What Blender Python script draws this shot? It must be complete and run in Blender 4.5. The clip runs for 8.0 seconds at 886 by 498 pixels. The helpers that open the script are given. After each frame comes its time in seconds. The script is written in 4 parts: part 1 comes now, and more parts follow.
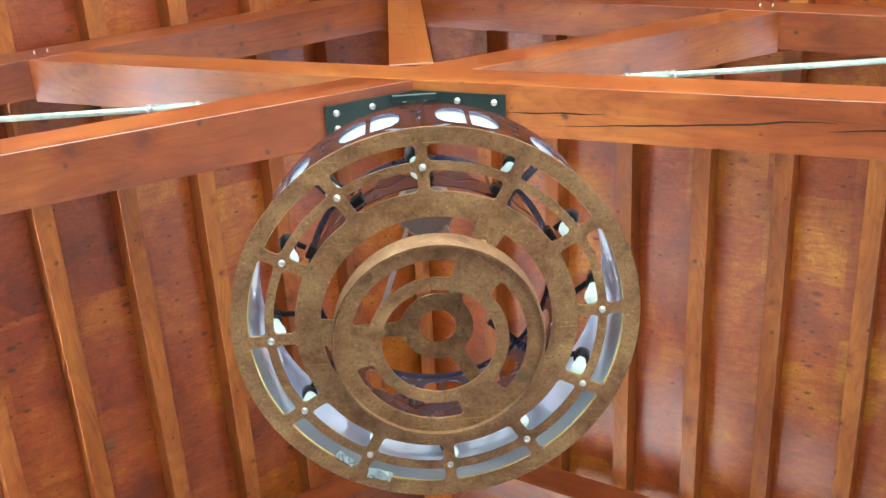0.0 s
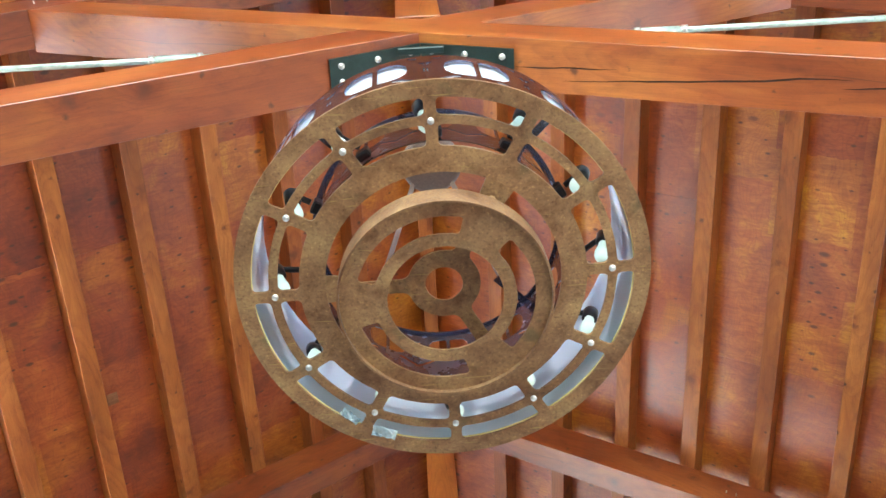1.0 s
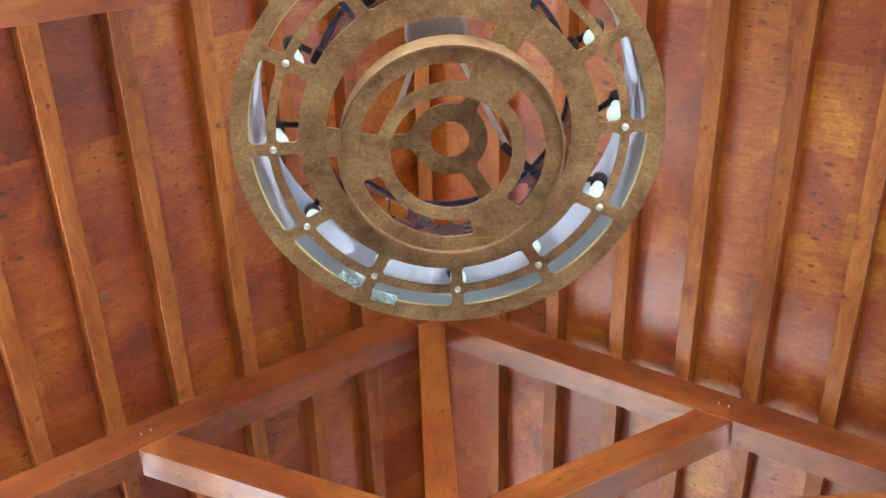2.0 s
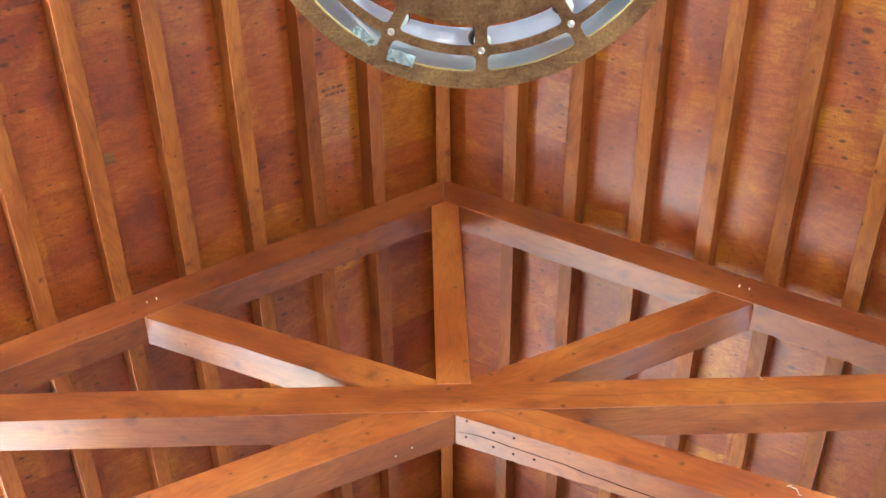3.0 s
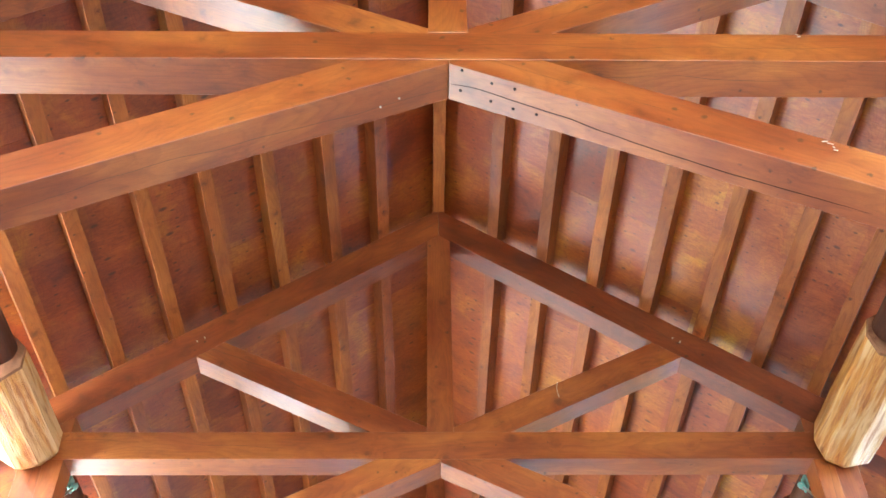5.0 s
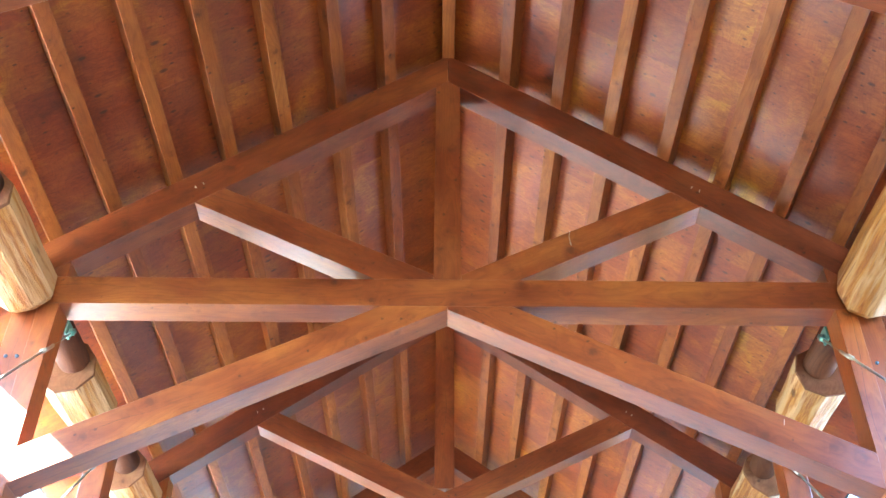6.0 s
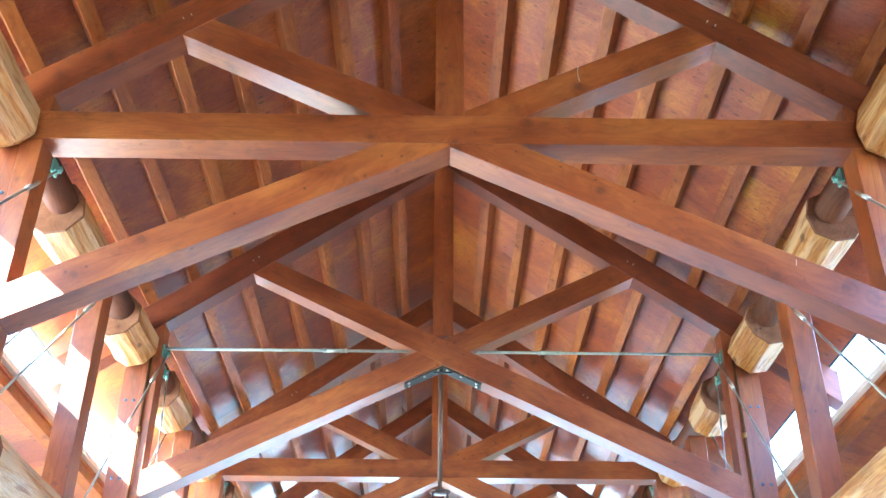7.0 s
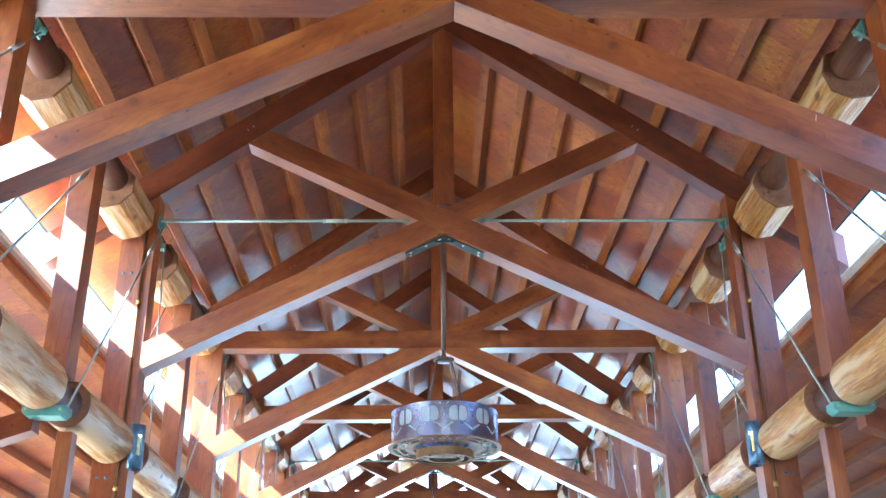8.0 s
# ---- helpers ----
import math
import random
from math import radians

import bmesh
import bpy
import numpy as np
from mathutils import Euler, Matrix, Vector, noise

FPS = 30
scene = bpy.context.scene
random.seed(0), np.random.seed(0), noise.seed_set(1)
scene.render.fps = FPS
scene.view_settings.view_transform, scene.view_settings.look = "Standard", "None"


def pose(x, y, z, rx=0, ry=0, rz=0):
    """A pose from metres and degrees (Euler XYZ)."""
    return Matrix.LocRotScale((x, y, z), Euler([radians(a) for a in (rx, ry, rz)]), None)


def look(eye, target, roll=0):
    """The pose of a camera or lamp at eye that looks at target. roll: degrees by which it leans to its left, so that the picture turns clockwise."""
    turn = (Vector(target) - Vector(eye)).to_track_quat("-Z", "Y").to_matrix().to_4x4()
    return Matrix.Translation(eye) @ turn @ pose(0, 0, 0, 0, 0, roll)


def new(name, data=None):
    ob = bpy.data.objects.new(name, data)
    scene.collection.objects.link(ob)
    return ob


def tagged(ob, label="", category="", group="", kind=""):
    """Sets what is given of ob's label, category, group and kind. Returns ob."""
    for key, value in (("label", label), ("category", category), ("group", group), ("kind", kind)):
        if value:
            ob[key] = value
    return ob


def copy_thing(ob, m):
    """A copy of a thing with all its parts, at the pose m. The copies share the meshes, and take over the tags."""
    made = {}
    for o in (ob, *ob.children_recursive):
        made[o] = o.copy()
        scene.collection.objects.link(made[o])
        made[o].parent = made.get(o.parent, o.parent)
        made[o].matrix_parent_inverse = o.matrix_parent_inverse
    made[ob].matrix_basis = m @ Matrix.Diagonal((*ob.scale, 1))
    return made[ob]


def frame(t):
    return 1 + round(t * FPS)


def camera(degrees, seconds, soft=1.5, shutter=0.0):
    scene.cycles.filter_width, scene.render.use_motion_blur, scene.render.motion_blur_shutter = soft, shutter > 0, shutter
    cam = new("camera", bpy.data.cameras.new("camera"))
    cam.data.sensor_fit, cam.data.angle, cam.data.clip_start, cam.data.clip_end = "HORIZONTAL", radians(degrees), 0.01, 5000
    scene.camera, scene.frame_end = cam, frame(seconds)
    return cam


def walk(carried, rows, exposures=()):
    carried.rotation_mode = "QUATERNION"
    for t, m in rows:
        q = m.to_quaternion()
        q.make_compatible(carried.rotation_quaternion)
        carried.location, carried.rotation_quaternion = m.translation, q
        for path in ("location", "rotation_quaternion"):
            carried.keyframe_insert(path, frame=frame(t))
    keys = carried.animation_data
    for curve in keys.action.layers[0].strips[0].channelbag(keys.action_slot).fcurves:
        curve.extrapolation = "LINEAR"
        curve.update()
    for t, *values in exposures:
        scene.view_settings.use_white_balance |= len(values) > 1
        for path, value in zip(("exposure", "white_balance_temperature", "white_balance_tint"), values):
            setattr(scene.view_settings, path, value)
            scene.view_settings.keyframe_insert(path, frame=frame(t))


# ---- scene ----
EXPOSURES = [(0.0, 4.66, 6000, 8), (1.5, 4.64, 6000, 8), (3.5, 4.88, 6450, 12), (4.5, 4.98, 6100, 9), (6.0, 4.86, 5750, 6), (7.0, 4.71, 5420, 4), (8.0, 4.06, 5270, 3)]
cam = camera(47.11, 8.0)
PATH = [  # seconds, eye, yaw, pitch, lean
    (0, (-0.049, -1.054, 1.500), -4.19, 67.13, -7.91),
    (0.5, (-0.054, -1.041, 1.523), -3.64, 66.22, -7.44),
    (1, (-0.061, -1.031, 1.548), -3.14, 64.76, -6.44),
    (1.5, (-0.081, -0.963, 1.563), -3.51, 62.92, -6.10),
    (1.7, (-0.090, -0.913, 1.566), -3.54, 62.05, -5.89),
    (2.8, (-0.119, -0.442, 1.491), -1.47, 58.28, -2.71),
    (3, (-0.129, -0.331, 1.521), -1.43, 57.38, -2.41),
    (3.5, (-0.132, -0.122, 1.593), -0.84, 54.44, -1.42),
    (4, (-0.118, 0.117, 1.629), -0.46, 51.21, -0.54),
    (4.5, (-0.122, 0.414, 1.630), -1.21, 48.28, -0.79),
    (4.7, (-0.126, 0.505, 1.647), -1.55, 46.81, -1.01),
    (5.8, (-0.036, 1.081, 1.618), -0.07, 40.09, 0.31),
    (6, (-0.039, 1.172, 1.621), -0.04, 38.67, 0.43),
    (6.5, (-0.054, 1.375, 1.626), -0.31, 35.00, 0.54),
    (7, (-0.096, 1.528, 1.620), -0.54, 31.15, 0.39),
    (7.5, (-0.160, 1.660, 1.625), -0.68, 27.42, 0.09),
    (8, (-0.205, 1.773, 1.625), -1.16, 24.33, -0.60),
]
walk(cam, [(t, pose(*eye) @ pose(0, 0, 0, 0, 0, yaw) @ pose(0, 0, 0, 90 + pitch) @ pose(0, 0, 0, 0, 0, lean)) for t, eye, yaw, pitch, lean in PATH],
     exposures=EXPOSURES)

# ---- light ----
SUN_DIR = Vector((0.62, 0.34, -0.53)).normalized()
world = bpy.data.worlds.new("sky")
scene.world = world
world.use_nodes = True
wn = world.node_tree
sky = wn.nodes.new("ShaderNodeTexSky")
sky.sky_type, sky.sun_disc = "NISHITA", False
sky.sun_elevation = math.asin(-SUN_DIR.z)
sky.sun_rotation = math.atan2(-SUN_DIR.x, -SUN_DIR.y)
wn.links.new(sky.outputs[0], wn.nodes["Background"].inputs[0])
wn.nodes["Background"].inputs[1].default_value = 0.075
sun = new("sun", bpy.data.lights.new("sun", "SUN"))
sun.data.energy, sun.data.angle, sun.data.color = 5.0, radians(0.5), (1.0, 0.97, 0.93)
sun.matrix_world = look((0, 0, 30), Vector((0, 0, 30)) + SUN_DIR)


def area_lamp(name, at, aim, width, height, watts):
    """An area lamp for the daylight of an opening, and for added fill."""
    l = bpy.data.lights.new(name, "AREA")
    l.shape, l.size, l.size_y, l.energy, l.color = "RECTANGLE", width, height, watts, (0.92, 0.96, 1.0)
    ob = new(name, l)
    ob.matrix_world = look(at, aim)
    return ob


# ---- plan ----
S = 3.66            # spacing of the trusses
T = 0.229           # thickness of a truss timber along the hall
FIRST, LAST = -1, 9
Y0, Y1 = -2.1 * S, 9.3 * S
PITCH = 0.715       # rise over run of the main roof
RAF_TOP, RAF_BOT = 8.80, 8.455
SCIS, LOWS, CROSS, DEEP = 0.507, 0.492, 5.97, 0.27   # slopes of the upper braces and lower chords, underside at the crossing, upright depth
TIE0, TIE1 = 6.0, 6.245
HEEL = 2.88
COS = 1 / math.sqrt(1 + PITCH * PITCH)


# ---- materials ----
def ramp(nt, fac, stops):
    r = nt.nodes.new("ShaderNodeValToRGB")
    while len(r.color_ramp.elements) < len(stops):
        r.color_ramp.elements.new(0.5)
    for e, (pos, col) in zip(r.color_ramp.elements, stops):
        e.position, e.color = pos, (*col, 1) if len(col) == 3 else col
    nt.links.new(fac, r.inputs[0])
    return r.outputs[0]


def mix(nt, kind, fac, a, b):
    m = nt.nodes.new("ShaderNodeMix")
    m.data_type, m.blend_type = "RGBA", kind
    for sock, v in ((m.inputs[0], fac), (m.inputs[6], a), (m.inputs[7], b)):
        if hasattr(v, "is_linked"):
            nt.links.new(v, sock)
        elif isinstance(v, (int, float)):
            sock.default_value = v
        else:
            sock.default_value = (*v, 1)
    return m.outputs[2]


def math_node(nt, op, a, b=0.0):
    m = nt.nodes.new("ShaderNodeMath")
    m.operation = op
    for sock, v in ((m.inputs[0], a), (m.inputs[1], b)):
        if hasattr(v, "is_linked"):
            nt.links.new(v, sock)
        else:
            sock.default_value = v
    return m.outputs[0]


def coords(nt, scale, seeded=True, source="Object"):
    tc = nt.nodes.new("ShaderNodeTexCoord")
    mp = nt.nodes.new("ShaderNodeMapping")
    mp.inputs["Scale"].default_value = scale
    nt.links.new(tc.outputs[source], mp.inputs["Vector"])
    if not seeded:
        return mp.outputs[0]
    oi = nt.nodes.new("ShaderNodeObjectInfo")
    k = math_node(nt, "MULTIPLY", oi.outputs["Random"], 57.0)
    add = nt.nodes.new("ShaderNodeVectorMath")
    nt.links.new(mp.outputs[0], add.inputs[0])
    nt.links.new(k, add.inputs[1])
    return add.outputs[0]


def noise_tex(nt, vec, scale, detail=4.0, rough=0.55, distort=0.0):
    n = nt.nodes.new("ShaderNodeTexNoise")
    nt.links.new(vec, n.inputs["Vector"])
    n.inputs["Scale"].default_value, n.inputs["Detail"].default_value = scale, detail
    n.inputs["Roughness"].default_value, n.inputs["Distortion"].default_value = rough, distort
    return n.outputs[0]


def bump(nt, bsdf, height, strength, dist=0.01):
    b = nt.nodes.new("ShaderNodeBump")
    b.inputs["Strength"].default_value, b.inputs["Distance"].default_value = strength, dist
    nt.links.new(height, b.inputs["Height"])
    nt.links.new(b.outputs[0], bsdf.inputs["Normal"])


def blank(name):
    m = bpy.data.materials.new(name)
    m.use_nodes = True
    return m, m.node_tree, m.node_tree.nodes["Principled BSDF"]


def wood(name, dark, mid, light, rough=0.36, knots=True, checks=0.6, stain=0.42, coat=1.0):
    """Sawn, lacquered timber; the grain runs along the local x axis."""
    m, nt, bsdf = blank(name)
    oi = nt.nodes.new("ShaderNodeObjectInfo")
    blot = noise_tex(nt, coords(nt, (0.8, 2.4, 2.4)), 1.7, 4.0, 0.6)
    col = ramp(nt, blot, [(0.30, dark), (0.5, mid), (0.70, light)])
    # annual rings: thin sharp lines that bend round the knots
    knot_d = []
    bend = None
    if knots:
        for scale in ((4.6, 4.6, 4.6), (8.5, 8.5, 8.5)):
            vec = coords(nt, scale)
            wob = nt.nodes.new("ShaderNodeVectorMath")
            nt.links.new(vec, wob.inputs[0])
            nt.links.new(math_node(nt, "MULTIPLY", noise_tex(nt, vec, 7.0, 4.0), 0.26), wob.inputs[1])
            v = nt.nodes.new("ShaderNodeTexVoronoi")
            nt.links.new(wob.outputs[0], v.inputs["Vector"])
            v.inputs["Scale"].default_value = 1.0
            rgb = nt.nodes.new("ShaderNodeSeparateColor")
            nt.links.new(v.outputs["Color"], rgb.inputs[0])
            size = math_node(nt, "ADD", math_node(nt, "MULTIPLY", rgb.outputs[1], 0.9), 0.55)
            gone = math_node(nt, "MULTIPLY", math_node(nt, "GREATER_THAN", rgb.outputs[0], 0.76), 9.0)
            knot_d.append(math_node(nt, "ADD", math_node(nt, "DIVIDE", v.outputs["Distance"], size), gone))
        bend = ramp(nt, knot_d[0], [(0.0, (1, 1, 1)), (0.12, (0.62, 0.62, 0.62)), (0.38, (0, 0, 0))])
    ringvec = coords(nt, (0.22, 1.0, 1.0))
    base = noise_tex(nt, ringvec, 1.9, 2.0, 0.5)
    phase = math_node(nt, "MULTIPLY", base, 34.0)
    if bend is not None:
        phase = math_node(nt, "ADD", phase, math_node(nt, "MULTIPLY", bend, 1.6))
    saw = math_node(nt, "FRACT", phase)
    ring = ramp(nt, saw, [(0.0, (1.05, 1.05, 1.05)), (0.45, (1.0, 0.97, 0.95)), (0.80, (0.74, 0.62, 0.56)), (0.90, (0.68, 0.55, 0.50)), (1.0, (1.05, 1.05, 1.05))])
    col = mix(nt, "MULTIPLY", stain, col, ring)
    fine = noise_tex(nt, coords(nt, (1.6, 95, 95)), 3.0, 3.0, 0.6)
    col = mix(nt, "MULTIPLY", 0.55, col, ramp(nt, fine, [(0.30, (0.70, 0.62, 0.58)), (0.52, (1.0, 1.0, 1.0)), (0.70, (1.16, 1.16, 1.14))]))
    speck = noise_tex(nt, coords(nt, (26, 60, 60)), 3.0, 2.0, 0.6)
    col = mix(nt, "MULTIPLY", 0.45, col, ramp(nt, speck, [(0.30, (0.66, 0.60, 0.56)), (0.45, (1.0, 1.0, 1.0))]))
    stainy = noise_tex(nt, coords(nt, (1.7, 3.6, 3.6)), 2.3, 5.0, 0.65, 0.3)
    col = mix(nt, "MULTIPLY", 0.8, col, ramp(nt, stainy, [(0.30, (0.62, 0.52, 0.48)), (0.44, (1.0, 0.98, 0.97)), (0.68, (1.10, 1.13, 1.10))]))
    tone = ramp(nt, oi.outputs["Random"], [(0.0, (0.80, 0.70, 0.68)), (0.5, (1.0, 1.0, 1.0)), (1.0, (1.12, 1.20, 1.12))])
    col = mix(nt, "MULTIPLY", 1.0, col, tone)
    if knots:
        halo = ramp(nt, knot_d[0], [(0.09, (0.50, 0.50, 0.50)), (0.30, (0, 0, 0))])
        col = mix(nt, "MULTIPLY", halo, col, (0.55, 0.40, 0.34))
        k = ramp(nt, knot_d[0], [(0.0, (0.85, 0.85, 0.85)), (0.05, (0.60, 0.60, 0.60)), (0.090, (0.35, 0.35, 0.35)), (0.130, (0, 0, 0))])
        col = mix(nt, "MIX", k, col, (0.085, 0.022, 0.008))
        k = ramp(nt, knot_d[1], [(0.0, (0.95, 0.95, 0.95)), (0.06, (0.75, 0.75, 0.75)), (0.115, (0, 0, 0))])
        col = mix(nt, "MIX", k, col, (0.050, 0.014, 0.006))
    # drying checks: thin wandering lines along the grain on each pair of faces
    tc = nt.nodes.new("ShaderNodeTexCoord")
    xyz = nt.nodes.new("ShaderNodeSeparateXYZ")
    nt.links.new(tc.outputs["Object"], xyz.inputs[0])
    seed = math_node(nt, "MULTIPLY", oi.outputs["Random"], 91.0)
    cr = None
    for axis, spread, shift in (("Y", 0.10, 3.1), ("Z", 0.12, 17.7)):
        def line_noise(freq, off):
            comb = nt.nodes.new("ShaderNodeCombineXYZ")
            nt.links.new(math_node(nt, "MULTIPLY", xyz.outputs["X"], freq), comb.inputs[0])
            nt.links.new(math_node(nt, "ADD", seed, off + shift), comb.inputs[1])
            return noise_tex(nt, comb.outputs[0], 1.0, 3.0, 0.55)
        mid_line = math_node(nt, "MULTIPLY", math_node(nt, "SUBTRACT", line_noise(0.6, 0.0), 0.5), spread * 2.2)
        gap = math_node(nt, "ABSOLUTE", math_node(nt, "SUBTRACT", xyz.outputs[axis], mid_line))
        width = math_node(nt, "MULTIPLY", math_node(nt, "SUBTRACT", line_noise(0.55, 40.0), 0.53), 0.035)
        hit = math_node(nt, "LESS_THAN", gap, math_node(nt, "MINIMUM", width, 0.0020))
        cr = hit if cr is None else math_node(nt, "MAXIMUM", cr, hit)
    cr = math_node(nt, "MULTIPLY", cr, checks)
    col = mix(nt, "MIX", cr, col, (0.02, 0.007, 0.004))
    nt.links.new(col, bsdf.inputs["Base Color"])
    r = ramp(nt, blot, [(0.3, (rough - 0.06,) * 3), (0.7, (rough + 0.16,) * 3)])
    nt.links.new(r, bsdf.inputs["Roughness"])
    bsdf.inputs["Coat Weight"].default_value = coat
    bsdf.inputs["Coat Roughness"].default_value, bsdf.inputs["Coat IOR"].default_value = 0.35, 1.55
    relief = math_node(nt, "SUBTRACT", math_node(nt, "MULTIPLY", fine, 0.25), cr)
    bump(nt, bsdf, relief, 0.30, 0.006)
    return m


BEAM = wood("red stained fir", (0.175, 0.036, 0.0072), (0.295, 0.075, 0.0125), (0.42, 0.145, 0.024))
# rafters: same fir pattern as BEAM, in a darker red with less coat
RAFTER = wood("red stained fir, darker", (0.120, 0.022, 0.0052), (0.195, 0.042, 0.0082), (0.285, 0.078, 0.0145), coat=0.6)
PURLIN = wood("stained purlin", (0.24, 0.068, 0.012), (0.35, 0.114, 0.020), (0.46, 0.174, 0.036), 0.45, checks=0.15, coat=0.12)


def deck_material():
    m, nt, bsdf = blank("stained roof deck")
    geo = nt.nodes.new("ShaderNodeNewGeometry")
    mp = coords(nt, (1, 1, 1), False)
    add = nt.nodes.new("ShaderNodeVectorMath")
    add.operation = "MULTIPLY_ADD"
    nt.links.new(geo.outputs["Random Per Island"], add.inputs[0])
    add.inputs[1].default_value = (31, 31, 31)
    nt.links.new(mp, add.inputs[2])
    st = nt.nodes.new("ShaderNodeMapping")
    st.inputs["Scale"].default_value = (4, 16.0, 4)
    nt.links.new(add.outputs[0], st.inputs["Vector"])
    grain = noise_tex(nt, st.outputs[0], 2.2, 6.0, 0.65, 1.2)
    col = ramp(nt, grain, [(0.25, (0.260, 0.052, 0.0080)), (0.5, (0.395, 0.096, 0.0135)), (0.75, (0.50, 0.152, 0.023))])
    blot = noise_tex(nt, add.outputs[0], 1.9, 6.0, 0.62, 0.5)
    col = mix(nt, "MULTIPLY", 0.95, col, ramp(nt, blot, [(0.33, (0.52, 0.36, 0.28)), (0.44, (0.84, 0.72, 0.66)), (0.53, (0.98, 0.95, 0.93)), (0.60, (1.12, 1.42, 1.02)), (0.66, (1.25, 1.75, 1.08))]))
    tone = ramp(nt, geo.outputs["Random Per Island"], [(0.0, (0.72, 0.58, 0.56)), (0.3, (0.90, 0.84, 0.84)), (0.7, (1.0, 1.0, 1.04)), (0.88, (1.0, 1.10, 0.98)), (1.0, (1.12, 1.28, 1.05))])
    col = mix(nt, "MULTIPLY", 1.0, col, tone)
    # each strip between two purlins is stained in patches of its own
    tp = nt.nodes.new("ShaderNodeTexCoord")
    pxyz = nt.nodes.new("ShaderNodeSeparateXYZ")
    nt.links.new(tp.outputs["Object"], pxyz.inputs[0])
    strip = math_node(nt, "FLOOR", math_node(nt, "DIVIDE", math_node(nt, "SUBTRACT", math_node(nt, "ABSOLUTE", pxyz.outputs["X"]), 0.503), 0.4225))
    strip = math_node(nt, "ADD", strip, math_node(nt, "MULTIPLY", math_node(nt, "SIGN", pxyz.outputs["X"]), 20.0))
    wobble = math_node(nt, "MULTIPLY", noise_tex(nt, mp, 9.0, 3.0), 0.12)
    patch = math_node(nt, "FLOOR", math_node(nt, "ADD", math_node(nt, "ADD", math_node(nt, "DIVIDE", pxyz.outputs["Y"], 0.58), math_node(nt, "MULTIPLY", strip, 0.37)), wobble))
    pc = nt.nodes.new("ShaderNodeCombineXYZ")
    nt.links.new(strip, pc.inputs[0])
    nt.links.new(patch, pc.inputs[1])
    pw = nt.nodes.new("ShaderNodeTexWhiteNoise")
    nt.links.new(pc.outputs[0], pw.inputs["Vector"])
    col = mix(nt, "MULTIPLY", 0.85, col, ramp(nt, pw.outputs["Value"], [(0.0, (0.72, 0.52, 0.46)), (0.25, (0.94, 0.86, 0.82)), (0.55, (1.0, 1.0, 1.0)), (0.82, (1.03, 1.06, 1.02)), (0.90, (1.12, 1.40, 1.05)), (1.0, (1.20, 1.65, 1.10))]))
    # rows of dark marks along the hall: each row has its own size and stretches without any
    tc = nt.nodes.new("ShaderNodeTexCoord")
    xyz = nt.nodes.new("ShaderNodeSeparateXYZ")
    nt.links.new(tc.outputs["Object"], xyz.inputs[0])
    for pitch, step, off, size, keep in ((0.1415, 0.115, 0.3, 0.0085, 0.46), (0.212, 0.15, 0.7, 0.0165, 0.53)):
        u = math_node(nt, "ADD", math_node(nt, "DIVIDE", xyz.outputs["X"], pitch), off)
        row = math_node(nt, "FLOOR", u)
        along = math_node(nt, "ADD", math_node(nt, "DIVIDE", xyz.outputs["Y"], step), math_node(nt, "MULTIPLY", row, 17.37))
        cell = math_node(nt, "FLOOR", along)
        comb = nt.nodes.new("ShaderNodeCombineXYZ")
        nt.links.new(row, comb.inputs[0])
        nt.links.new(cell, comb.inputs[1])
        white = nt.nodes.new("ShaderNodeTexWhiteNoise")
        nt.links.new(comb.outputs[0], white.inputs["Vector"])
        rgb = nt.nodes.new("ShaderNodeSeparateColor")
        nt.links.new(white.outputs["Color"], rgb.inputs[0])
        du = math_node(nt, "SUBTRACT", math_node(nt, "SUBTRACT", u, row), math_node(nt, "ADD", math_node(nt, "MULTIPLY", rgb.outputs[0], 0.24), 0.38))
        dv = math_node(nt, "SUBTRACT", math_node(nt, "SUBTRACT", along, cell), math_node(nt, "ADD", math_node(nt, "MULTIPLY", rgb.outputs[1], 0.6), 0.2))
        du = math_node(nt, "MULTIPLY", du, pitch * 0.62)
        dv = math_node(nt, "MULTIPLY", dv, step)
        dist = math_node(nt, "SQRT", math_node(nt, "ADD", math_node(nt, "MULTIPLY", du, du), math_node(nt, "MULTIPLY", dv, dv)))
        rad = math_node(nt, "MULTIPLY", math_node(nt, "ADD", math_node(nt, "MULTIPLY", rgb.outputs[2], 1.0), 0.35), size)
        dot = ramp(nt, math_node(nt, "DIVIDE", dist, rad), [(0.0, (1, 1, 1)), (0.55, (0.85, 0.85, 0.85)), (1.0, (0, 0, 0))])
        comb2 = nt.nodes.new("ShaderNodeCombineXYZ")
        nt.links.new(math_node(nt, "MULTIPLY", row, 3.71), comb2.inputs[0])
        nt.links.new(math_node(nt, "MULTIPLY", xyz.outputs["Y"], 0.7), comb2.inputs[1])
        some = ramp(nt, noise_tex(nt, comb2.outputs[0], 1.0, 1.0), [(keep, (0, 0, 0)), (keep + 0.05, (1, 1, 1))])
        col = mix(nt, "MIX", math_node(nt, "MULTIPLY", math_node(nt, "MULTIPLY", dot, some), 0.85), col, (0.045, 0.014, 0.007))
    fig = nt.nodes.new("ShaderNodeMapping")
    fig.inputs["Scale"].default_value = (2.5, 1.0, 2.5)
    nt.links.new(add.outputs[0], fig.inputs["Vector"])
    saw = math_node(nt, "FRACT", math_node(nt, "MULTIPLY", noise_tex(nt, fig.outputs[0], 1.6, 2.0, 0.5), 26.0))
    col = mix(nt, "MULTIPLY", 0.4, col, ramp(nt, saw, [(0.0, (1.05, 1.05, 1.05)), (0.5, (1.0, 0.98, 0.96)), (0.88, (0.66, 0.54, 0.48)), (1.0, (1.05, 1.05, 1.05))]))
